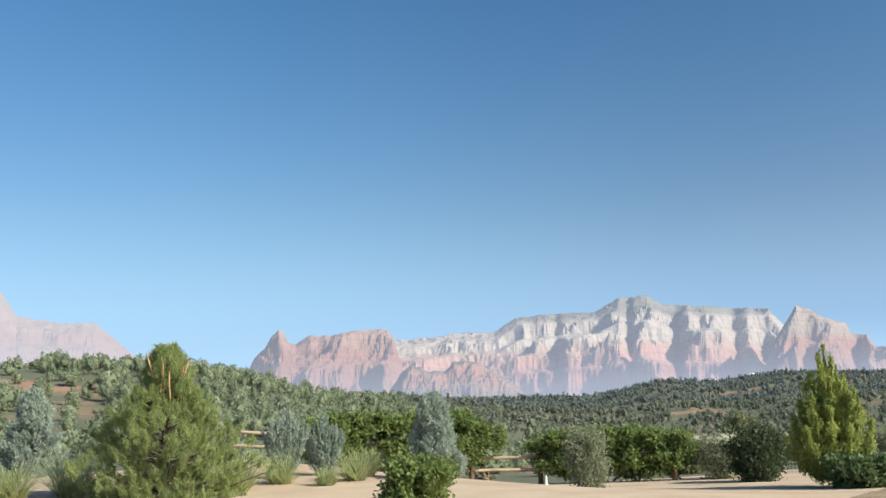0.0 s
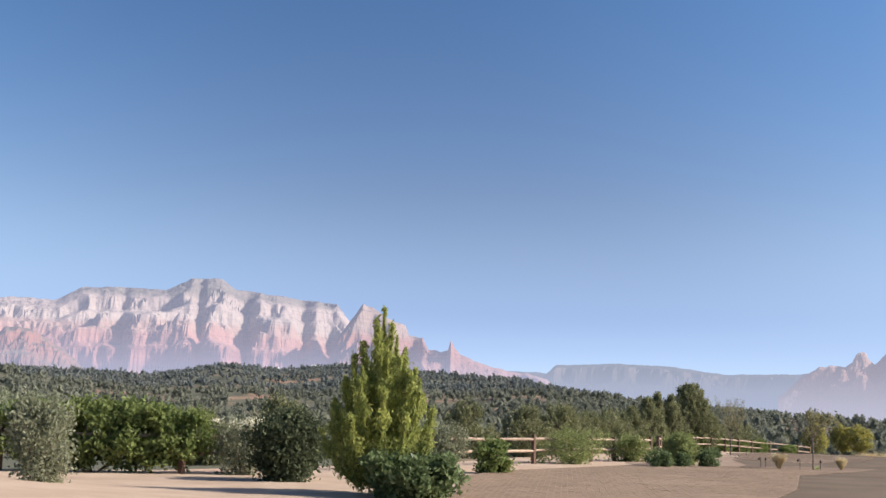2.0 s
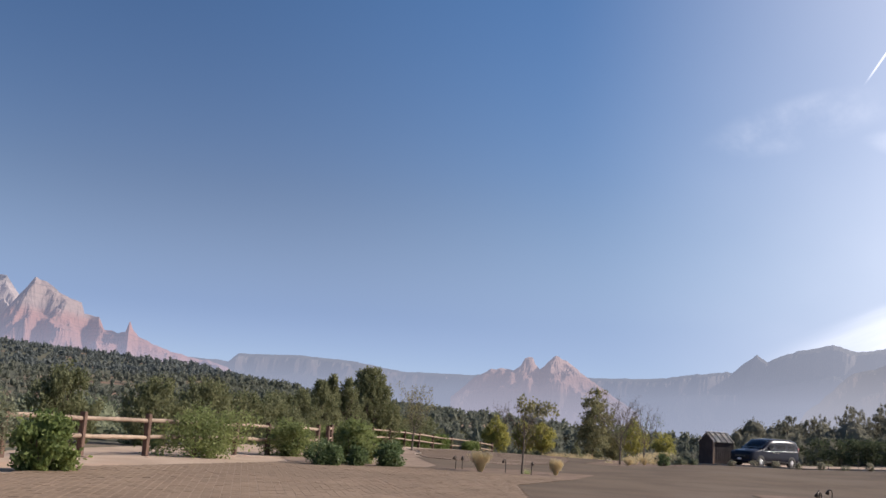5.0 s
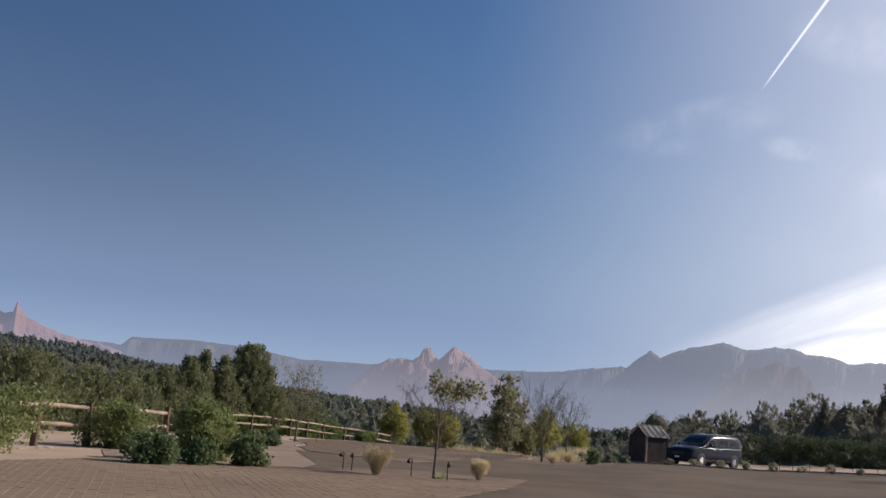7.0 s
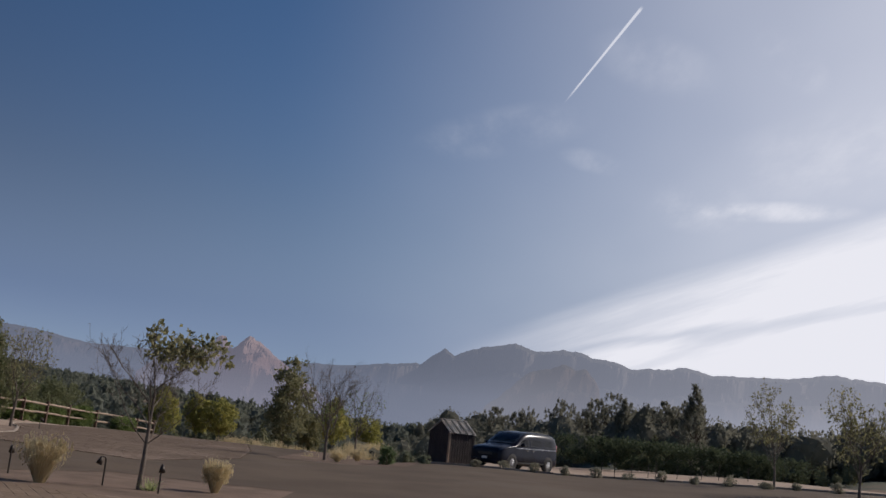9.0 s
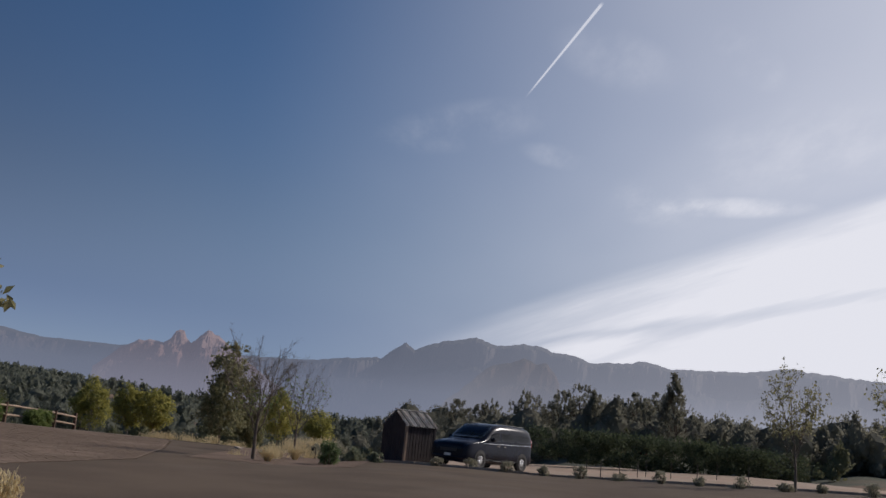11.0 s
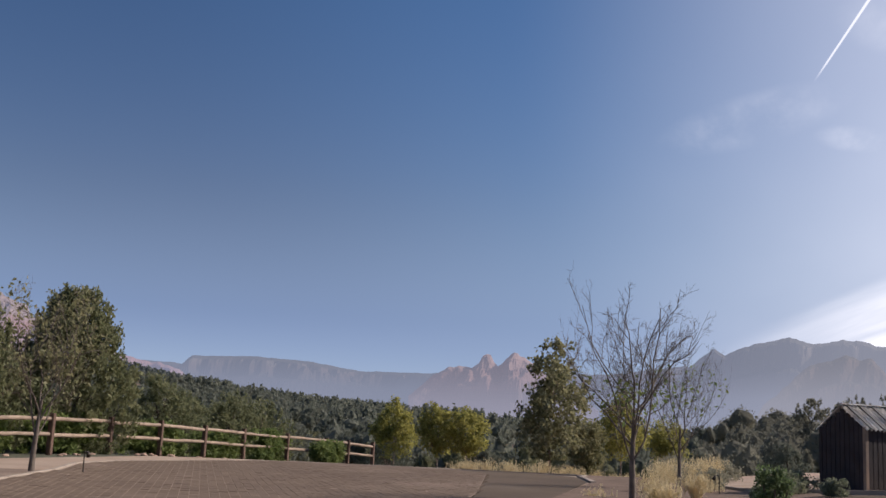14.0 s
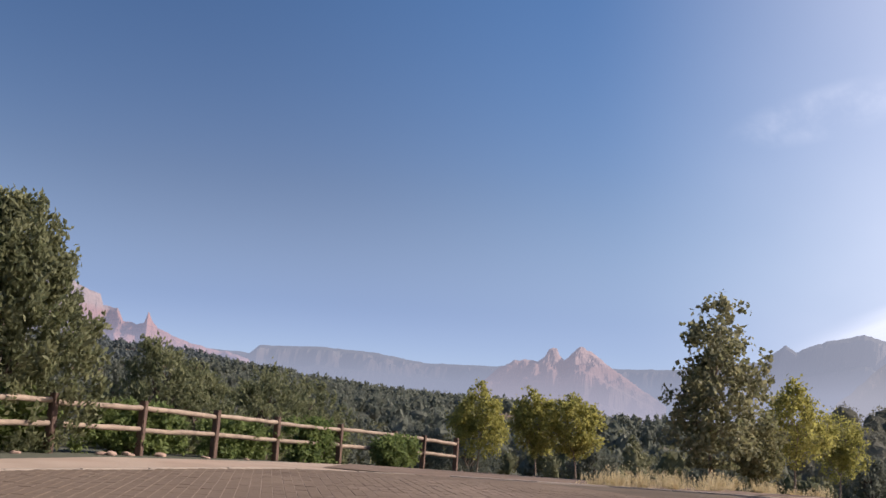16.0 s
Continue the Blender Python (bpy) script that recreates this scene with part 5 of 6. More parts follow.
for k, (x, y, w, h) in enumerate([(78.6, 32.9, 2.3, 3.6), (80.8, 33.1, 2.0, 4.1), (82.9, 32.9, 2.3, 4.0), (76.6, 33.2, 2.6, 2.9)]):
    juniper("juniper_tree", x, y, w, h, juniper_leaf, "dark ragged juniper in a clump behind the fence", 45 + k, 8000, lobes=0.75, taper=0.72)
for k, (x, y, w, h) in enumerate([(95.6, 34.4, 3.2, 2.9), (98.6, 35.0, 2.8, 2.6), (102.6, 34.6, 4.0, 3.1), (107.0, 35.2, 4.2, 2.9), (88.0, 36.0, 3.0, 3.2), (84.0, 36.5, 3.4, 2.9), (80.0, 36.0, 3.0, 2.8), (76.5, 35.0, 2.8, 3.0), (112.0, 37.0, 3.0, 2.4)]):
    juniper("juniper_tree", x, y, w, h, juniper_leaf, "wild juniper behind the rail fence", 60 + k, 5500)
for k, (x, y, w, h) in enumerate([(86.0, 32.2, 4.8, 1.3), (91.0, 31.9, 4.2, 1.15), (95.5, 31.8, 3.8, 1.1), (99.2, 31.1, 3.4, 1.4), (82.0, 32.4, 4.0, 1.1), (101.8, 29.6, 2.2, 1.0)]):
    shrub("wild_shrub", x, y, w, h, hedge_leaf, "rambling green shrub growing through the rails", leaf_size=0.075, count=7000, seed=70 + k, depth=1.2, flat=0.6)

# ---- island, road and far side ----
bare_tree("young_tree", 51.1, 14.0, 3.3, 3.05, "young tree with its last olive leaves on one side", 31, 0.034, 0.42, poplar_leaf, 700, (0.35, -0.9), limbs=9, leaf_low=0.64, leaf_high=0.95)
bare_tree("young_tree", 75.3, 25.75, 3.3, 4.65, "half bare tree with green leaves low in its crown", 2, 0.055, 0.26, poplar_leaf, 900, limbs=6, leaf_low=0.3, leaf_high=0.95)
bare_tree("bare_tree", 75.4, 14.15, 4.2, 4.55, "bare vase-shaped tree with fine twigs", 23, 0.055, 0.30, hedge_leaf, 160, limbs=12, leaf_low=0.25, leaf_high=0.45, fine=5)
bare_tree("bare_tree", 82.3, 13.7, 2.9, 4.1, "slim bare tree with a few leaves", 4, 0.045, 0.3, hedge_leaf, 160, limbs=7, leaf_low=0.35, leaf_high=0.7)
leafy_tree("poplar_tree", 102.9, 20.05, 2.7, 5.2, cotton_leaf, "tall cottonwood with grey-green turning leaves", 1, 0.06, 0.17, 0.13, 6400, "oval", 0.6)
leafy_tree("autumn_tree", 115.2, 28.2, 1.9, 3.8, yellow_leaf, "round young tree turned bright yellow-green", 2, 0.045, 0.33, 0.10, 5000)
leafy_tree("autumn_tree", 114.9, 26.4, 1.9, 3.75, yellow_leaf, "round young tree turned bright yellow-green", 12, 0.045, 0.33, 0.10, 5000)
leafy_tree("autumn_tree", 118.0, 31.6, 2.1, 4.3, yellow_leaf, "young tree turning yellow above a dark bush", 3, 0.05, 0.3, 0.10, 6000, "spire")
leafy_tree("autumn_tree", 109.5, 17.7, 2.0, 3.8, yellow_leaf, "young tree with olive and yellow leaves", 4, 0.045, 0.32, 0.09, 5500, "spire")
leafy_tree("autumn_tree", 117.5, 16.0, 1.9, 3.5, yellow_leaf, "small tree with yellow autumn leaves", 5, 0.045, 0.32, 0.09, 4500)
leafy_tree("autumn_tree", 105.8, 18.9, 1.5, 2.4, poplar_leaf, "low olive-brown tree beside the cottonwood", 6, 0.04, 0.12, 0.09, 5000)
for k, (x, y, w, h) in enumerate([(50.4, 15.2, 0.40, 0.62), (52.1, 13.1, 0.26, 0.46)]):
    spiky("fountain_grass", x, y, w, h, straw_blade, "straw-coloured fountain grass tuft", group="fountain grass", seed=20 + k, count=900, blade=0.012, plume=straw_blade, arch=0.34)
for k in range(22):
    x = 93.5 + 14 * rng.uniform() if k > 4 else 77 + 5 * rng.uniform()
    y = 21.5 - (x - 93) * 0.25 + rng.normal() * 0.7 if k > 4 else 14.2 + rng.normal() * 0.6
    spiky("fountain_grass", x, y, rng.uniform(0.6, 1.1), rng.uniform(0.28, 0.58), straw_blade, "straw-coloured dry grass tuft at the road edge", group="fountain grass", seed=40 + k, count=260, blade=0.012, plume=straw_blade)
for k, (x, y, w, h) in enumerate([(75.2, 11.9, 0.66, 0.7), (77.0, 12.0, 0.5, 0.4), (80.4, 11.5, 0.9, 0.45), (81.8, 11.2, 0.9, 0.5), (79.0, 10.6, 0.5, 0.4)]):
    shrub("dark_shrub", x, y, w, h, glossy_leaf if k == 0 else olive_leaf, "small round dark shrub by the kerb", leaf_size=0.035, count=2200, seed=90 + k)
for k in range(12):
    x, y = 79.6 - 0.5 * k + rng.normal() * 0.2, 8.6 - 1.15 * k
    shrub("sage_clump", x, y, rng.uniform(0.35, 0.6), rng.uniform(0.3, 0.5), sage_leaf, "small grey sage clump along the kerb", group="sage along the kerb", leaf_size=0.03, count=900, seed=110 + k)
shrub("hedge", 96, -3.0, 3.2, 1.55, shade_leaf, "long dark clipped hedge behind the parking", "hedge", 0.075, 26000, seed=130, depth=18, turn=10, flat=0.35, lobes=0.15)
bare_tree("young_tree", 75.2, -2.1, 3.0, 4.2, "thin tree with a few dry leaves by the parking", 8, 0.045, 0.3, poplar_leaf, 1100, limbs=7, leaf_low=0.4)
bare_tree("young_tree", 68.7, -2.8, 3.2, 3.9, "thin tree with a few dry leaves by the parking", 9, 0.045, 0.25, poplar_leaf, 1300, limbs=8, leaf_low=0.3)
for k, (x, y, w, h) in enumerate([(84.2, 13.3, 0.8, 0.7), (86.4, 14.2, 1.0, 0.6), (88.0, 13.2, 0.9, 0.8), (89.8, 14.4, 1.1, 0.7), (78.2, 13.2, 0.5, 0.5), (74.6, 13.6, 0.5, 0.45)]):
    spiky("fountain_grass", x, y, w * 0.7, h, straw_blade, "straw-coloured dry grass tuft on the planting island", group="fountain grass", seed=160 + k, count=420, blade=0.012, plume=straw_blade, arch=0.6)
for k, (x, y, w, h) in enumerate([(85.3, 13.0, 0.9, 0.5), (87.2, 13.7, 1.0, 0.6), (90.6, 12.9, 1.2, 0.7), (83.2, 13.0, 0.8, 0.5), (92.0, 14.2, 1.2, 0.8)]):
    shrub("sage_clump", x, y, w, h, sage_leaf, "grey sage clump on the planting island", group="sage on the island", leaf_size=0.035, count=1500, seed=180 + k)
# single trees that stand out on the ridge beyond the parking: bearing, distance, width, height of the top above the eye line in degrees
for k, (b, r, w, el, kind) in enumerate([(-6.4, 118, 5.0, 2.95, "round"), (-8.1, 122, 4.5, 3.15, "round"), (-9.2, 116, 6.0, 3.55, "round"), (-10.0, 104, 2.4, 3.3, "spire"), (-11.3, 112, 3.0, 3.2, "spire"), (-12.5, 108, 4.5, 3.4, "round"), (-13.4, 118, 4.0, 3.5, "round"), (-14.8, 72, 2.6, 4.7, "spire"), (-2.5, 128, 5.0, 2.1, "round"), (-4.2, 124, 4.5, 2.3, "round")]):
    x, y = 48.6 + r * math.cos(radians(b)), 10.2 + r * math.sin(radians(b))
    z = ground_z(x, y)
    # haze is in the leaf colour of these trees
    juniper("ridge_tree", x, y, w, 1.19 + r * math.tan(radians(el)) - z, hazed_scrub, "hazy dark " + ("pointed" if kind == "spire" else "round-crowned") + " tree on the ridge beyond the parking", 140 + k, 9000, 0.1, 0.10 if kind == "round" else 0.08, 0.35, z, taper=0.7 if kind == "spire" else 0.25)

# ---- shed by the parking ----
def shed(x, y, turn):
    ob = thing("garden_shed", x, y, ground_z(x, y) - 0.02, "small dark brown board shed with a striped tin gable roof", "shed", "", turn)
    half, eave, ridge = 0.66, 1.42, 1.88
    for side in (-1, 1):
        wall = part("gable_wall", box(bmesh.new(), -half + 0.02, side * half - 0.02, 0, half - 0.02, side * half + 0.02, eave - 0.02), shed_wood, ob)
        for k in range(9):
            x0 = -half + 0.03 + k * (2 * half - 0.06) / 9
            x1 = x0 + (2 * half - 0.06) / 9 - 0.012
            top = eave - 0.02 + (ridge - eave) * (1 - abs((x0 + x1) / 2) / half) * 0.93
            part("board", box(bmesh.new(), x0, side * half - 0.032, 0.02, x1, side * half + 0.032, top, 0.004), shed_wood, wall)
        long = part("side_wall", box(bmesh.new(), side * half - 0.02, -half + 0.02, 0, side * half + 0.02, half - 0.02, eave - 0.02), shed_wood, ob)
        for k in range(9):
            y0 = -half + 0.03 + k * (2 * half - 0.06) / 9
            part("board", box(bmesh.new(), side * half - 0.034, y0, 0.02, side * half + 0.034, y0 + (2 * half - 0.06) / 9 - 0.014, eave - 0.02, 0.004), shed_wood, long)
        for end in (-1, 1):
            part("corner_post", box(bmesh.new(), side * half - 0.045, end * half - 0.045, 0, side * half + 0.045, end * half + 0.045, eave, 0.006), rail_wood if (side, end) == (-1, 1) else shed_wood, ob)
        slope = bmesh.new()
        n_wave = 72
        rows = []
        for k in range(n_wave + 1):
            v = -half - 0.08 + (2 * half + 0.16) * k / n_wave
            lift = 0.022 * math.sin(k / n_wave * 2 * math.pi * 12)
            rows.append([slope.verts.new((side * (half + 0.11) * s, v, ridge + 0.03 + lift - (ridge - eave + 0.09) * s)) for s in (0, 0.5, 1)])
        for a, b in zip(rows, rows[1:]):
            for s in (0, 1):
                slope.faces.new((a[s], a[s + 1], b[s + 1], b[s]))
        bmesh.ops.solidify(slope, geom=slope.faces[:], thickness=0.006)
        part("roof_sheet", slope, tin, ob, smooth=True)
        for k in range(4):
            v = -half + 0.12 + k * (2 * half - 0.2) / 3
            strip = box(bmesh.new(), 0, v - 0.05, -0.004, math.hypot(half + 0.11, ridge - eave + 0.09), v + 0.05, 0.006)
            a = math.degrees(math.atan2(ridge - eave + 0.09, half + 0.11))
            part("roof_batten", strip, black_trim, ob, "dark stripe down the tin", at=pose(0, 0, ridge + 0.056, 0, a, 0) if side > 0 else pose(0, 0, ridge + 0.056, 0, 180 - a, 0) @ pose(0, 0, 0, 180, 0, 0))
    part("ridge_cap", box(bmesh.new(), -0.07, -half - 0.09, ridge + 0.035, 0.07, half + 0.09, ridge + 0.065, 0.01), tin, ob)
    return ob


shed(83.0, 9.62, 39)

# ---- parked van ----
def van(x, y, z, turn):
    ob = thing("van", x, y, z, "dark blue passenger van parked on the gravel", "van", "", turn, 0.88)
    # stations along the length: x, half width low, half width at the belt, half width of the roof, sill, belt height, roof height
    S = [(2.40, 0.62, 0.60, 0.55, 0.42, 0.66, 0.70), (2.36, 0.80, 0.78, 0.70, 0.27, 0.80, 0.86), (2.15, 0.90, 0.88, 0.78, 0.24, 0.92, 0.98), (1.75, 0.92, 0.90, 0.80, 0.24, 1.00, 1.06), (1.35, 0.93, 0.91, 0.78, 0.24, 1.05, 1.14),
         (1.05, 0.93, 0.91, 0.74, 0.24, 1.06, 1.34), (0.70, 0.93, 0.91, 0.72, 0.24, 1.07, 1.60), (0.35, 0.93, 0.91, 0.73, 0.24, 1.08, 1.74), (0.0, 0.93, 0.91, 0.74, 0.24, 1.08, 1.79), (-0.9, 0.93, 0.91, 0.75, 0.24, 1.09, 1.81), (-1.7, 0.92, 0.90, 0.74, 0.24, 1.10, 1.79),
         (-2.15, 0.91, 0.89, 0.72, 0.25, 1.10, 1.74), (-2.32, 0.88, 0.86, 0.69, 0.28, 1.08, 1.66), (-2.40, 0.82, 0.80, 0.62, 0.40, 1.00, 1.50)]
    bm = bmesh.new()
    loops = []
    for sx, wl, wb, wr, sill, belt, roof in S:
        ring = [(0, sill), (wl * 0.9, sill), (wl, sill + 0.10), (wl + 0.01, (sill + belt) / 2), (wb, belt), ((wb + wr) / 2 + 0.03, belt + (roof - belt) * 0.5), (wr, roof - 0.06), (wr * 0.82, roof - 0.005), (0, roof + 0.012)]
        full = [(p[0], p[1]) for p in ring] + [(-p[0], p[1]) for p in ring[-2:0:-1]]
        loops.append([bm.verts.new((sx, a, b)) for a, b in full])
    for p, q in zip(loops, loops[1:]):
        for k in range(len(p)):
            bm.faces.new((p[k], p[(k + 1) % len(p)], q[(k + 1) % len(p)], q[k]))
    bm.faces.new(loops[0][::-1])
    bm.faces.new(loops[-1])
    bmesh.ops.recalc_face_normals(bm, faces=bm.faces[:])
    bmesh.ops.subdivide_edges(bm, edges=bm.edges[:], cuts=1, smooth=0.6, use_grid_fill=True)
    body = part("body", bm, van_paint, ob, smooth=True)

    def side_y(sx, h):
        """Half width of the body at a height, between stations."""
        xs = [s[0] for s in S][::-1]
        get = [np.interp(sx, xs, [s[k] for s in S][::-1]) for k in range(1, 7)]
        wl, wb, wr, sill, belt, roof = get
        return float(np.interp(h, [sill, belt, (belt + roof) / 2, roof - 0.06], [wl, wb, (wb + wr) / 2 + 0.03, wr]))

    def side_pane(corners, side, name, mat, lift=0.012, label=""):
        bm = bmesh.new()
        grid = []
        (xa, za), (xb, zb), (xc, zc), (xd, zd) = corners
        for i in range(7):
            u = i / 6
            col = []
            for j in range(5):
                v = j / 4
                px = (xa * (1 - u) + xb * u) * (1 - v) + (xd * (1 - u) + xc * u) * v
                pz = (za * (1 - u) + zb * u) * (1 - v) + (zd * (1 - u) + zc * u) * v
                col.append(bm.verts.new((px, side * (side_y(px, pz) + lift), pz)))
            grid.append(col)
        for i in range(6):
            for j in range(4):
                bm.faces.new((grid[i][j], grid[i + 1][j], grid[i + 1][j + 1], grid[i][j + 1]))
        bmesh.ops.solidify(bm, geom=bm.faces[:], thickness=0.008)
        bmesh.ops.recalc_face_normals(bm, faces=bm.faces[:])
        return part(name, bm, mat, ob, label, smooth=True)

    for side in (-1, 1):
        side_pane([(0.92, 1.12), (0.12, 1.14), (0.12, 1.66), (0.50, 1.62)], side, "front_window", glass)
        side_pane([(0.04, 1.14), (-1.02, 1.15), (-1.02, 1.70), (0.04, 1.68)], side, "side_window", glass)
        side_pane([(-1.10, 1.15), (-2.12, 1.17), (-2.02, 1.64), (-1.10, 1.69)], side, "rear_window", glass)
        side_pane([(1.30, 1.00), (-2.25, 1.06), (-2.25, 1.085), (1.30, 1.025)], side, "chrome_strip", chrome, 0.016, "bright trim strip below the windows")
        side_pane([(1.75, 0.34), (-1.75, 0.34), (-1.75, 0.42), (1.75, 0.42)], side, "door_sill", black_trim, 0.014)
        for sx in (0.08, -1.06):
            side_pane([(sx + 0.012, 0.45), (sx - 0.012, 0.45), (sx - 0.012, 1.10), (sx + 0.012, 1.10)], side, "door_gap", black_trim, 0.004)
        for sx in (0.25, -0.2):
            part("door_handle", box(bmesh.new(), sx - 0.1, side * 0.925 - 0.03, 0.93, sx + 0.1, side * 0.925 + 0.03, 0.965, 0.012), chrome, ob)
        mirror = part("mirror", box(bmesh.new(), 0.80, side * 1.05 - 0.10, 1.10, 0.95, side * 1.05 + 0.10, 1.27, 0.035), van_paint, ob, smooth=True)
        part("mirror_glass", box(bmesh.new(), 0.792, side * 1.05 - 0.08, 1.12, 0.80, side * 1.05 + 0.08, 1.25), chrome, mirror)
        part("headlight", box(bmesh.new(), 2.12, side * 0.66 - 0.17, 0.70, 2.345, side * 0.66 + 0.17, 0.85, 0.05), lamp_glass, ob, "clear headlight", smooth=True)
        part("tail_light", box(bmesh.new(), -2.40, side * 0.78 - 0.06, 0.95, -2.26, side * 0.78 + 0.06, 1.35, 0.03), red_lens, ob, smooth=True)
        part("fog_light", box(bmesh.new(), 2.30, side * 0.62 - 0.08, 0.40, 2.385, side * 0.62 + 0.08, 0.48, 0.02), lamp_glass, ob)
        for sx in (1.50, -1.55):
            arch = bmesh.new()
            bmesh.ops.create_cone(arch, cap_ends=True, segments=28, radius1=0.385, radius2=0.385, depth=0.10, matrix=pose(sx, side * 0.90, 0.36, 90, 0, 0))
            part("wheel_arch", arch, black_trim, ob, "black wheel arch")
            wheel = new("wheel")
            wheel.parent = ob
            wheel.matrix_basis = pose(sx, side * 0.86, 0.335, 0, 0, 0 if side > 0 else 180)
            tyre = bmesh.new()
            ring = [(0.20, -0.10), (0.31, -0.115), (0.335, -0.08), (0.335, 0.08), (0.31, 0.115), (0.20, 0.10)]
            turns = []
            for k in range(28):
                a = 2 * math.pi * k / 28
                turns.append([tyre.verts.new((math.cos(a) * r, w, math.sin(a) * r)) for r, w in ring])
            for k in range(28):
                for m in range(6):
                    tyre.faces.new((turns[k][m], turns[k][(m + 1) % 6], turns[(k + 1) % 28][(m + 1) % 6], turns[(k + 1) % 28][m]))
            bmesh.ops.recalc_face_normals(tyre, faces=tyre.faces[:])
            part("tyre", tyre, rubber, wheel, smooth=True)
            rim = bmesh.new()
            bmesh.ops.create_cone(rim, cap_ends=True, segments=20, radius1=0.055, radius2=0.045, depth=0.05, matrix=pose(0, 0.095, 0, -90, 0, 0))
            for k in range(10):
                a = 2 * math.pi * k / 10
                rod(rim, (math.cos(a) * 0.03, 0.085, math.sin(a) * 0.03), (math.cos(a) * 0.20, 0.075, math.sin(a) * 0.20), 0.022, 0.026, 6)
            bmesh.ops.create_cone(rim, cap_ends=True, segments=24, radius1=0.205, radius2=0.205, depth=0.03, matrix=pose(0, 0.0, 0, 90, 0, 0))
            part("rim", rim, alloy, wheel, "ten-spoke alloy rim", smooth=True)
    shield = bmesh.new()
    rows = []
    for v in range(6):
        t = v / 5
        sx, sz, half = 1.26 - 0.82 * t, 1.20 + 0.53 * t, 0.80 - 0.10 * t
        rows.append([shield.verts.new((sx + 0.05 * (1 - (2 * u / 8 - 1) ** 2) - 0.02, (2 * u / 8 - 1) * half, sz + 0.02)) for u in range(9)])
    for a, b in zip(rows, rows[1:]):
        for u in range(8):
            shield.faces.new((a[u], a[u + 1], b[u + 1], b[u]))
    bmesh.ops.solidify(shield, geom=shield.faces[:], thickness=0.01)
    bmesh.ops.recalc_face_normals(shield, faces=shield.faces[:])
    part("windshield", shield, glass, ob, "dark windshield", smooth=True)
    part("grille", box(bmesh.new(), 2.33, -0.42, 0.58, 2.41, 0.42, 0.74, 0.02), black_trim, ob)
    part("bumper", box(bmesh.new(), 2.26, -0.80, 0.27, 2.44, 0.80, 0.50, 0.06), van_paint, ob, smooth=True)
    part("number_plate", box(bmesh.new(), 2.43, -0.15, 0.42, 2.452, 0.15, 0.52, 0.004), white_paint, ob, "blank pale plate")
    part("rear_pane", box(bmesh.new(), -2.425, -0.58, 1.12, -2.36, 0.58, 1.50, 0.02), glass, ob)
    for side in (-1, 1):
        part("roof_rail", rod(bmesh.new(), (0.15, side * 0.62, 1.83), (-1.9, side * 0.62, 1.82), 0.018), black_trim, ob)
    return ob


van(82.2, 6.9, ground_z(82.0, 6.9) + 0.03, 142)

# ---- kerbs ----
def kerb(line, label, height=0.13, width=0.16):
    x0, y0 = line[0]
    ob = tagged(new("kerb"), label, "kerb", kind="structure")
    for (xa, ya), (xb, yb) in zip(line, line[1:]):
        m = max(1, int(math.hypot(xb - xa, yb - ya) / 1.2))
        for k in range(m):
            pa = Vector((xa + (xb - xa) * k / m, ya + (yb - ya) * k / m))
            pb = Vector((xa + (xb - xa) * (k + 1) / m, ya + (yb - ya) * (k + 1) / m))
            d = pb - pa
            mid = (pa + pb) / 2
            bm = box(bmesh.new(), -d.length / 2 + 0.006, -width / 2, -0.12, d.length / 2 - 0.006, width / 2, height, 0.015)
            part("kerb_stone", bm, concrete, ob, at=pose(mid.x, mid.y, ground_z(mid.x, mid.y), 0, math.degrees(-math.atan2(ground_z(pb.x, pb.y) - ground_z(pa.x, pa.y), d.length)), math.degrees(math.atan2(d.y, d.x))))
    return ob


kerb([(85.5, 12.9), (82.6, 12.2), (80.8, 11.2), (79.75, 9.3), (79.15, 7.5), (78.55, 5.5), (77.65, 2), (76.15, -3), (73, -9)], "pale concrete kerb along the parking")
kerb([(90.5, 24.2), (91.3, 22.6), (92.5, 21.3), (93.5, 18.8), (93.0, 17.2), (88, 16.75), (84, 15.85)], "low dusty kerb along the road bend", 0.085)

kerb([(67.5, 23.05), (70.2, 23.55), (72.9, 24.55), (76, 25.75), (79.2, 27.35), (81.6, 27.75), (84.2, 27.15), (87.6, 26.25), (90.1, 24.8)], "flush pale concrete edging of the paving", 0.075, 0.10)

# ---- small things ----
def path_light(x, y, turn, label):
    ob = thing("path_light", x, y, ground_z(x, y) + 0.015, label, "garden light", "path lights", turn)
    part("stake", rod(bmesh.new(), (0, 0, -0.1), (0, 0, 0.40), 0.013, 0.012), dark_metal, ob)
    neck = bmesh.new()
    for k in range(5):
        a, b = math.pi * k / 6, math.pi * (k + 1) / 6
        rod(neck, (0.05 - 0.05 * math.cos(a), 0, 0.40 + 0.05 * math.sin(a)), (0.05 - 0.05 * math.cos(b), 0, 0.40 + 0.05 * math.sin(b)), 0.011, 0.011)
    part("neck", neck, dark_metal, ob, smooth=True)
    part("hood", rod(bmesh.new(), (0.085, 0, 0.445), (0.125, 0, 0.345), 0.022, 0.048, 14), dark_metal, ob, "dark metal hood", smooth=True)
    return ob


for x, y, turn in ((51.15, 14.55, 150), (50.7, 13.6, 200), (51.6, 16.35, 160), (51.5, 16.1, 20), (75.6, 24.8, -10), (81.0, 12.8, 100), (41.2, 5.3, 120), (43.2, 5.0, 60), (42.4, 5.3, 170)):
    path_light(x, y, turn, "small bronze path light with a bent hood")
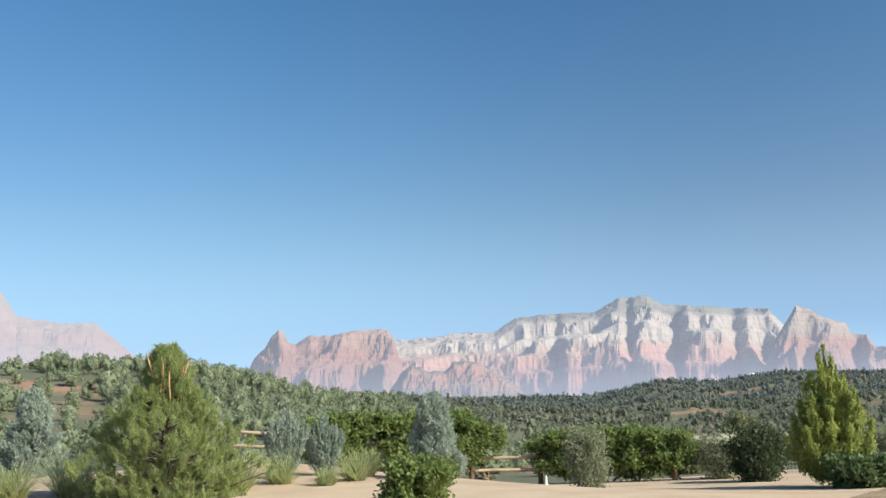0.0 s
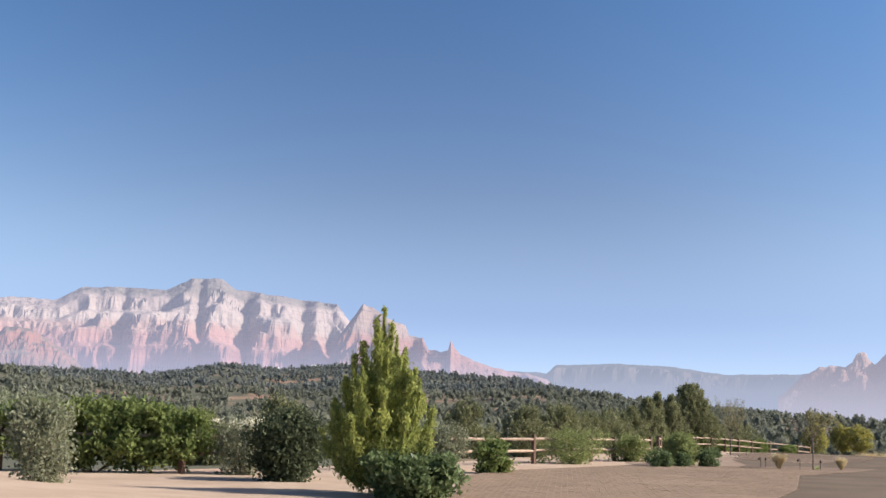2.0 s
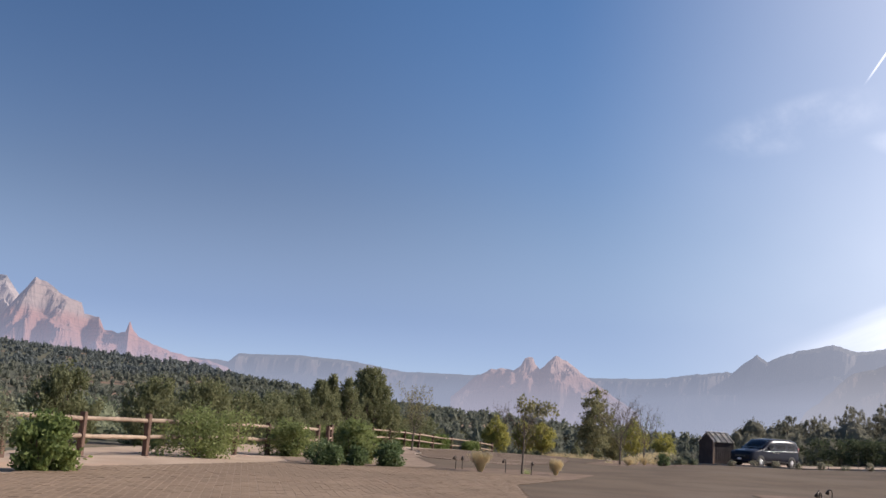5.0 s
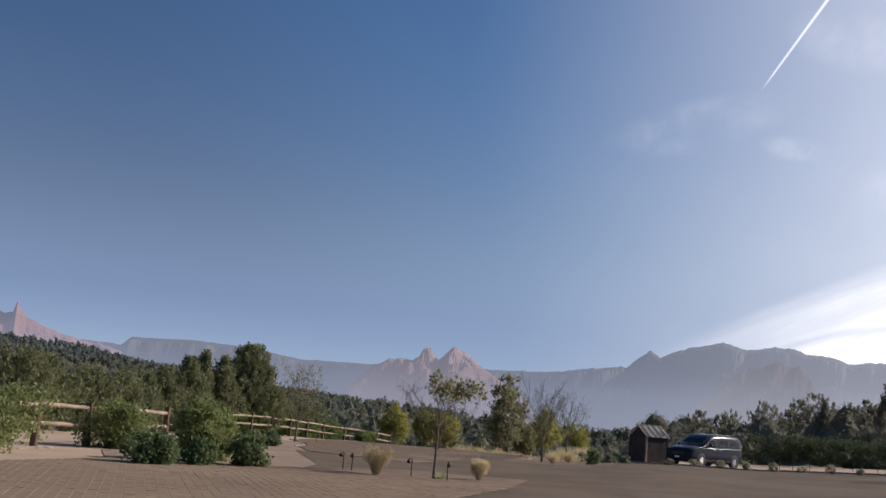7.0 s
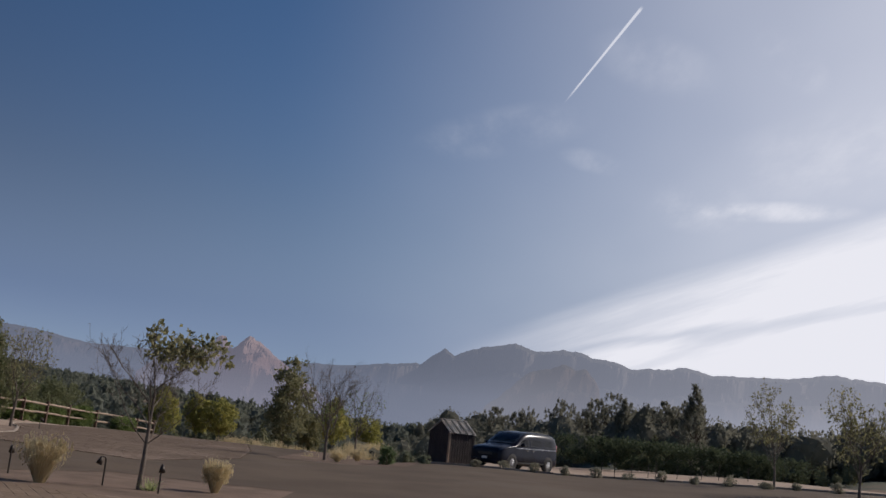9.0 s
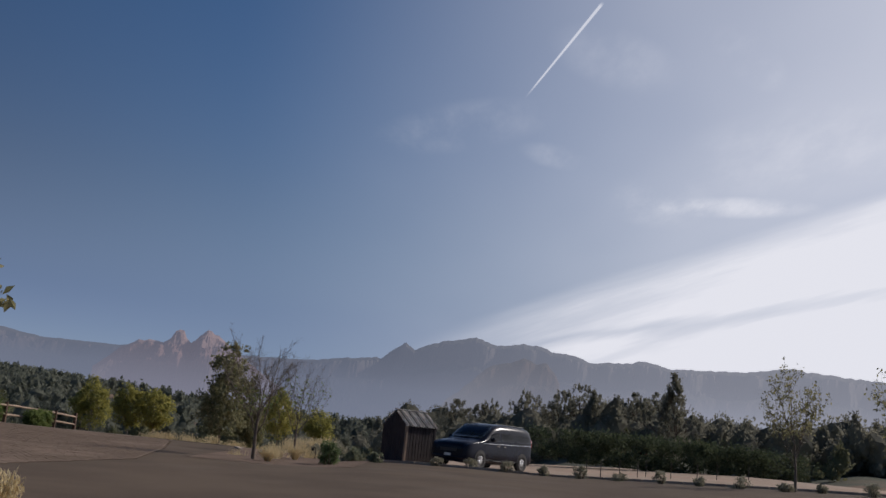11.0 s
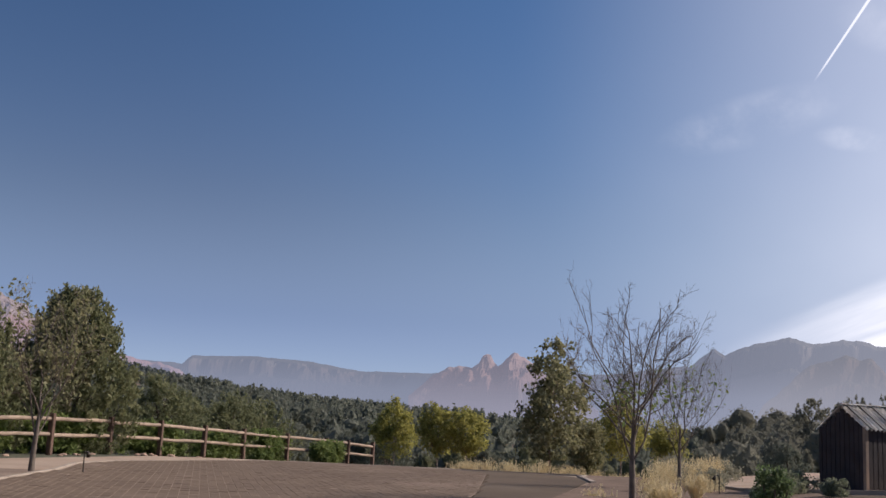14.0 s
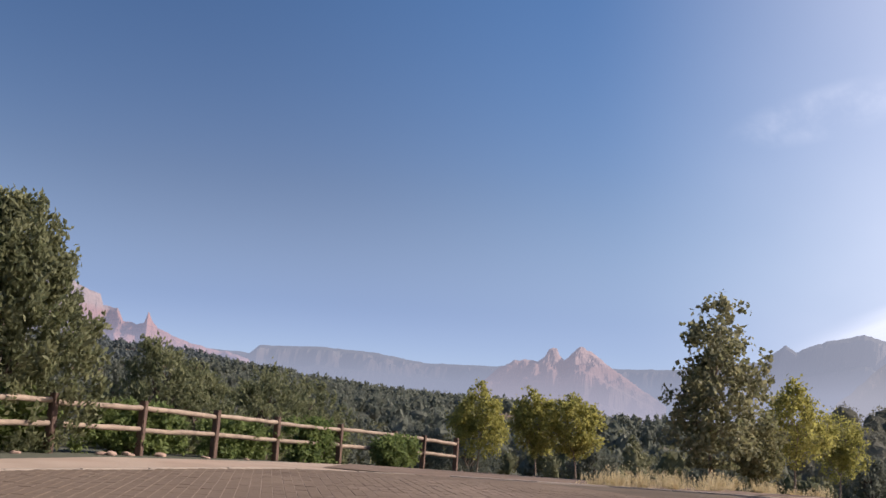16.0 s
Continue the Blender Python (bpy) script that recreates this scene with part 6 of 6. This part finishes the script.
spiky("herb", 51.15, 13.85, 0.35, 0.28, grass_blade, "small green weed at the foot of the young tree", "weed", 90, seed=71, blade=0.02)


def stake(x, y, height, radius, mat, label, name="marker_stake", foot=False):
    ob = thing(name, x, y, ground_z(x, y) + 0.015, label, "stake")
    part("shaft", rod(bmesh.new(), (0, 0, -0.15), (0.01, 0, height), radius, radius * 0.95, 10), mat, ob)
    part("cap", rod(bmesh.new(), (0.01, 0, height), (0.01, 0, height + radius * 0.8), radius * 1.15, radius * 0.8, 10), mat, ob)
    if foot:
        part("collar", rod(bmesh.new(), (0, 0, -0.02), (0, 0, 0.05), radius * 2.2, radius * 1.4, 12), mat, ob)
    return ob


stake(16.4, 20.3, 0.24, 0.032, white_paint, "short white standpipe in the gravel", "standpipe", True)
for k, (x, y) in enumerate(((79.0, 3.6), (80.3, 2.9), (82.2, 1.9), (83.4, 1.0), (84.3, 0.5), (83.6, -0.3), (85.6, -1.8), (85.7, -2.6), (87.5, -4.4))):
    stake(x, y, 0.62, 0.014, dark_metal, "thin rusty stake beside the parking")


def stone(x, y, size, seed, label="rough red sandstone block at the fence"):
    g = np.random.default_rng(seed)
    bm = bmesh.new()
    bmesh.ops.create_icosphere(bm, subdivisions=2, radius=size)
    for v in bm.verts:
        v.co *= 1 + 0.18 * noise.noise(v.co * 4 / size * 0.3 + Vector((seed, 0, 0)))
        v.co = Vector((v.co.x * 1.5, v.co.y, v.co.z * 0.55))
    ob = part("rock", bm, stone_mat, None)
    ob.matrix_basis = pose(x, y, ground_z(x, y) + size * 0.25, 0, 0, g.uniform(0, 360))
    return tagged(ob, label, "rock", "sandstone blocks along the fence")


for k in range(16):
    x = rng.uniform(80, 96)
    stone(x, 31.2 + rng.normal() * 0.12, rng.uniform(0.05, 0.13), k)
for k in range(12):
    stone(rng.uniform(38, 56), 22.9 + rng.normal() * 0.15, rng.uniform(0.05, 0.12), 60 + k)

# dry red top of the young pine, and a dead twig on the gravel
twig_g = np.random.default_rng(77)
pieces = [tube(*limb(twig_g, (0, 0, 0), unit(np.array([math.cos(a) * 0.5, math.sin(a) * 0.5, 1.0])), 0.32, 0.008, 0.3, 4), 5) for a in (0, 1.4, 2.8, 4.2, 5.3)]
dead = thing("dead_plant", 15.4, 21.7, ground_z(15.4, 21.7), "small dead rust-red plant on the gravel", "dead plant")
put("stemwork", mesh_np("stemwork", *join(pieces), red_stem, True), dead)

# ---- far houses on the slopes ----
def house(az, r, width, height, roof_mat, label, lift=0.0, chimney=False):
    x, y = CX + r * math.cos(radians(az)), CY + r * math.sin(radians(az))
    ob = thing("far_house", x, y, ground_z(x, y) + lift, label, "house", "", az + 90)
    wall = part("wall", box(bmesh.new(), -width / 2, -width * 0.3, -3, width / 2, width * 0.3, height, 0.05), plaster, ob)
    for k in range(3):
        part("window", box(bmesh.new(), -width * 0.36 + k * width * 0.28, width * 0.3 - 0.02, height * 0.35, -width * 0.36 + k * width * 0.28 + width * 0.15, width * 0.3 + 0.04, height * 0.75), glass, wall)
    bm = bmesh.new()
    w, d, h = width / 2 + 0.5, width * 0.3 + 0.5, height * 0.45
    low = [bm.verts.new(p) for p in ((-w, -d, height), (w, -d, height), (w, d, height), (-w, d, height))]
    high = [bm.verts.new(p) for p in ((-w * 0.7, 0, height + h), (w * 0.7, 0, height + h))]
    for f in ((low[0], low[1], high[1], high[0]), (low[2], low[3], high[0], high[1]), (low[1], low[2], high[1]), (low[3], low[0], high[0]), (low[3], low[2], low[1], low[0])):
        bm.faces.new(f)
    part("roof", bm, roof_mat, ob)
    if chimney:
        part("chimney", box(bmesh.new(), w * 0.25, -0.5, height, w * 0.25 + 1.2, 0.5, height + h + 1.4, 0.05), plaster, ob)
    return ob


house(43.2, 960, 5.5, 2.8, white_paint, "white house on the wooded ridge", 1.0)
house(41.2, 935, 4.5, 2.6, white_paint, "white house among the trees on the ridge", 2.0)
house(31.8, 780, 4.5, 2.6, white_paint, "pale house among the trees on the ridge", 2.0)

# ---- brick paving ----
def inside(x, y, poly):
    hit = False
    for (x1, y1), (x2, y2) in zip(poly, poly[1:] + poly[:1]):
        if (y1 > y) != (y2 > y) and x < (x2 - x1) * (y - y1) / (y2 - y1) + x1:
            hit = not hit
    return hit


BRICK_L, BRICK_W, LAY = 0.30, 0.15, radians(27)
cl, sl = math.cos(LAY), math.sin(LAY)
brick_bm = bmesh.new()
box(brick_bm, -BRICK_L / 2 + 0.0015, -BRICK_W / 2 + 0.0045, -0.02, BRICK_L / 2 - 0.0015, BRICK_W / 2 - 0.0045, 0.02)
bmesh.ops.bevel(brick_bm, geom=[e for e in brick_bm.edges if all(v.co.z > 0 for v in e.verts)], offset=0.0025, segments=1, affect="EDGES")
brick_mesh = bpy.data.meshes.new("brick")
brick_bm.to_mesh(brick_mesh)
brick_bm.free()
brick_mesh.materials.append(brick)
dark_brick_mesh = brick_mesh.copy()
dark_brick_mesh.materials[0] = brick_dark
bv = np.array([v.co for v in brick_mesh.vertices])
bq = [tuple(p.vertices) for p in brick_mesh.polygons if p.normal.z > -0.9]
for side in PAVED:
    poly = PAVED[side]
    floor = tagged(new("paving"), "brown clay brick paving laid in straight courses", "paving", kind="structure")
    spots = []
    us = [x * cl + y * sl for x, y in poly]
    vs = [-x * sl + y * cl for x, y in poly]
    for row in range(int((max(vs) - min(vs)) / BRICK_W)):
        for col in range(int((max(us) - min(us)) / BRICK_L) + 1):
            u = min(us) + (col + (0.5 if row % 2 else 0)) * BRICK_L
            v = min(vs) + (row + 0.5) * BRICK_W
            x, y = u * cl - v * sl, u * sl + v * cl
            if inside(x, y, poly):
                spots.append((x, y))
    centre = (40.5, 17.5) if side == "west" else (80.5, 25.0)
    spots.sort(key=lambda s: math.hypot(s[0] - centre[0], s[1] - centre[1]))
    zs = terrain(np.array([s[0] for s in spots]), np.array([s[1] for s in spots])) + 0.045 + rng.uniform(-0.002, 0.003, len(spots))
    for (x, y), z in zip(spots[:300], zs[:300]):
        put("brick", brick_mesh if side == "west" else dark_brick_mesh, floor, at=pose(x, y, z, 0, 0, 27 + rng.normal() * 0.4))
    rest = np.array(spots[300:])
    rot = np.array([[cl, sl, 0], [-sl, cl, 0], [0, 0, 1]])
    base = bv @ rot
    tilt = rng.normal(size=(len(rest), 2)) * 0.006
    allv = base[None] + np.concatenate([rest, zs[300:, None]], 1)[:, None]
    allv[:, :, 2] += (base[None, :, :2] * tilt[:, None]).sum(-1)
    quads = np.array([q for q in bq if len(q) == 4])
    faces = (quads[None] + (np.arange(len(rest)) * len(bv))[:, None, None]).reshape(-1, 4)
    tagged(put("brick_field", mesh_np("brick_field", allv.reshape(-1, 3), faces, brick if side == "west" else brick_dark), floor), kind="stuff")
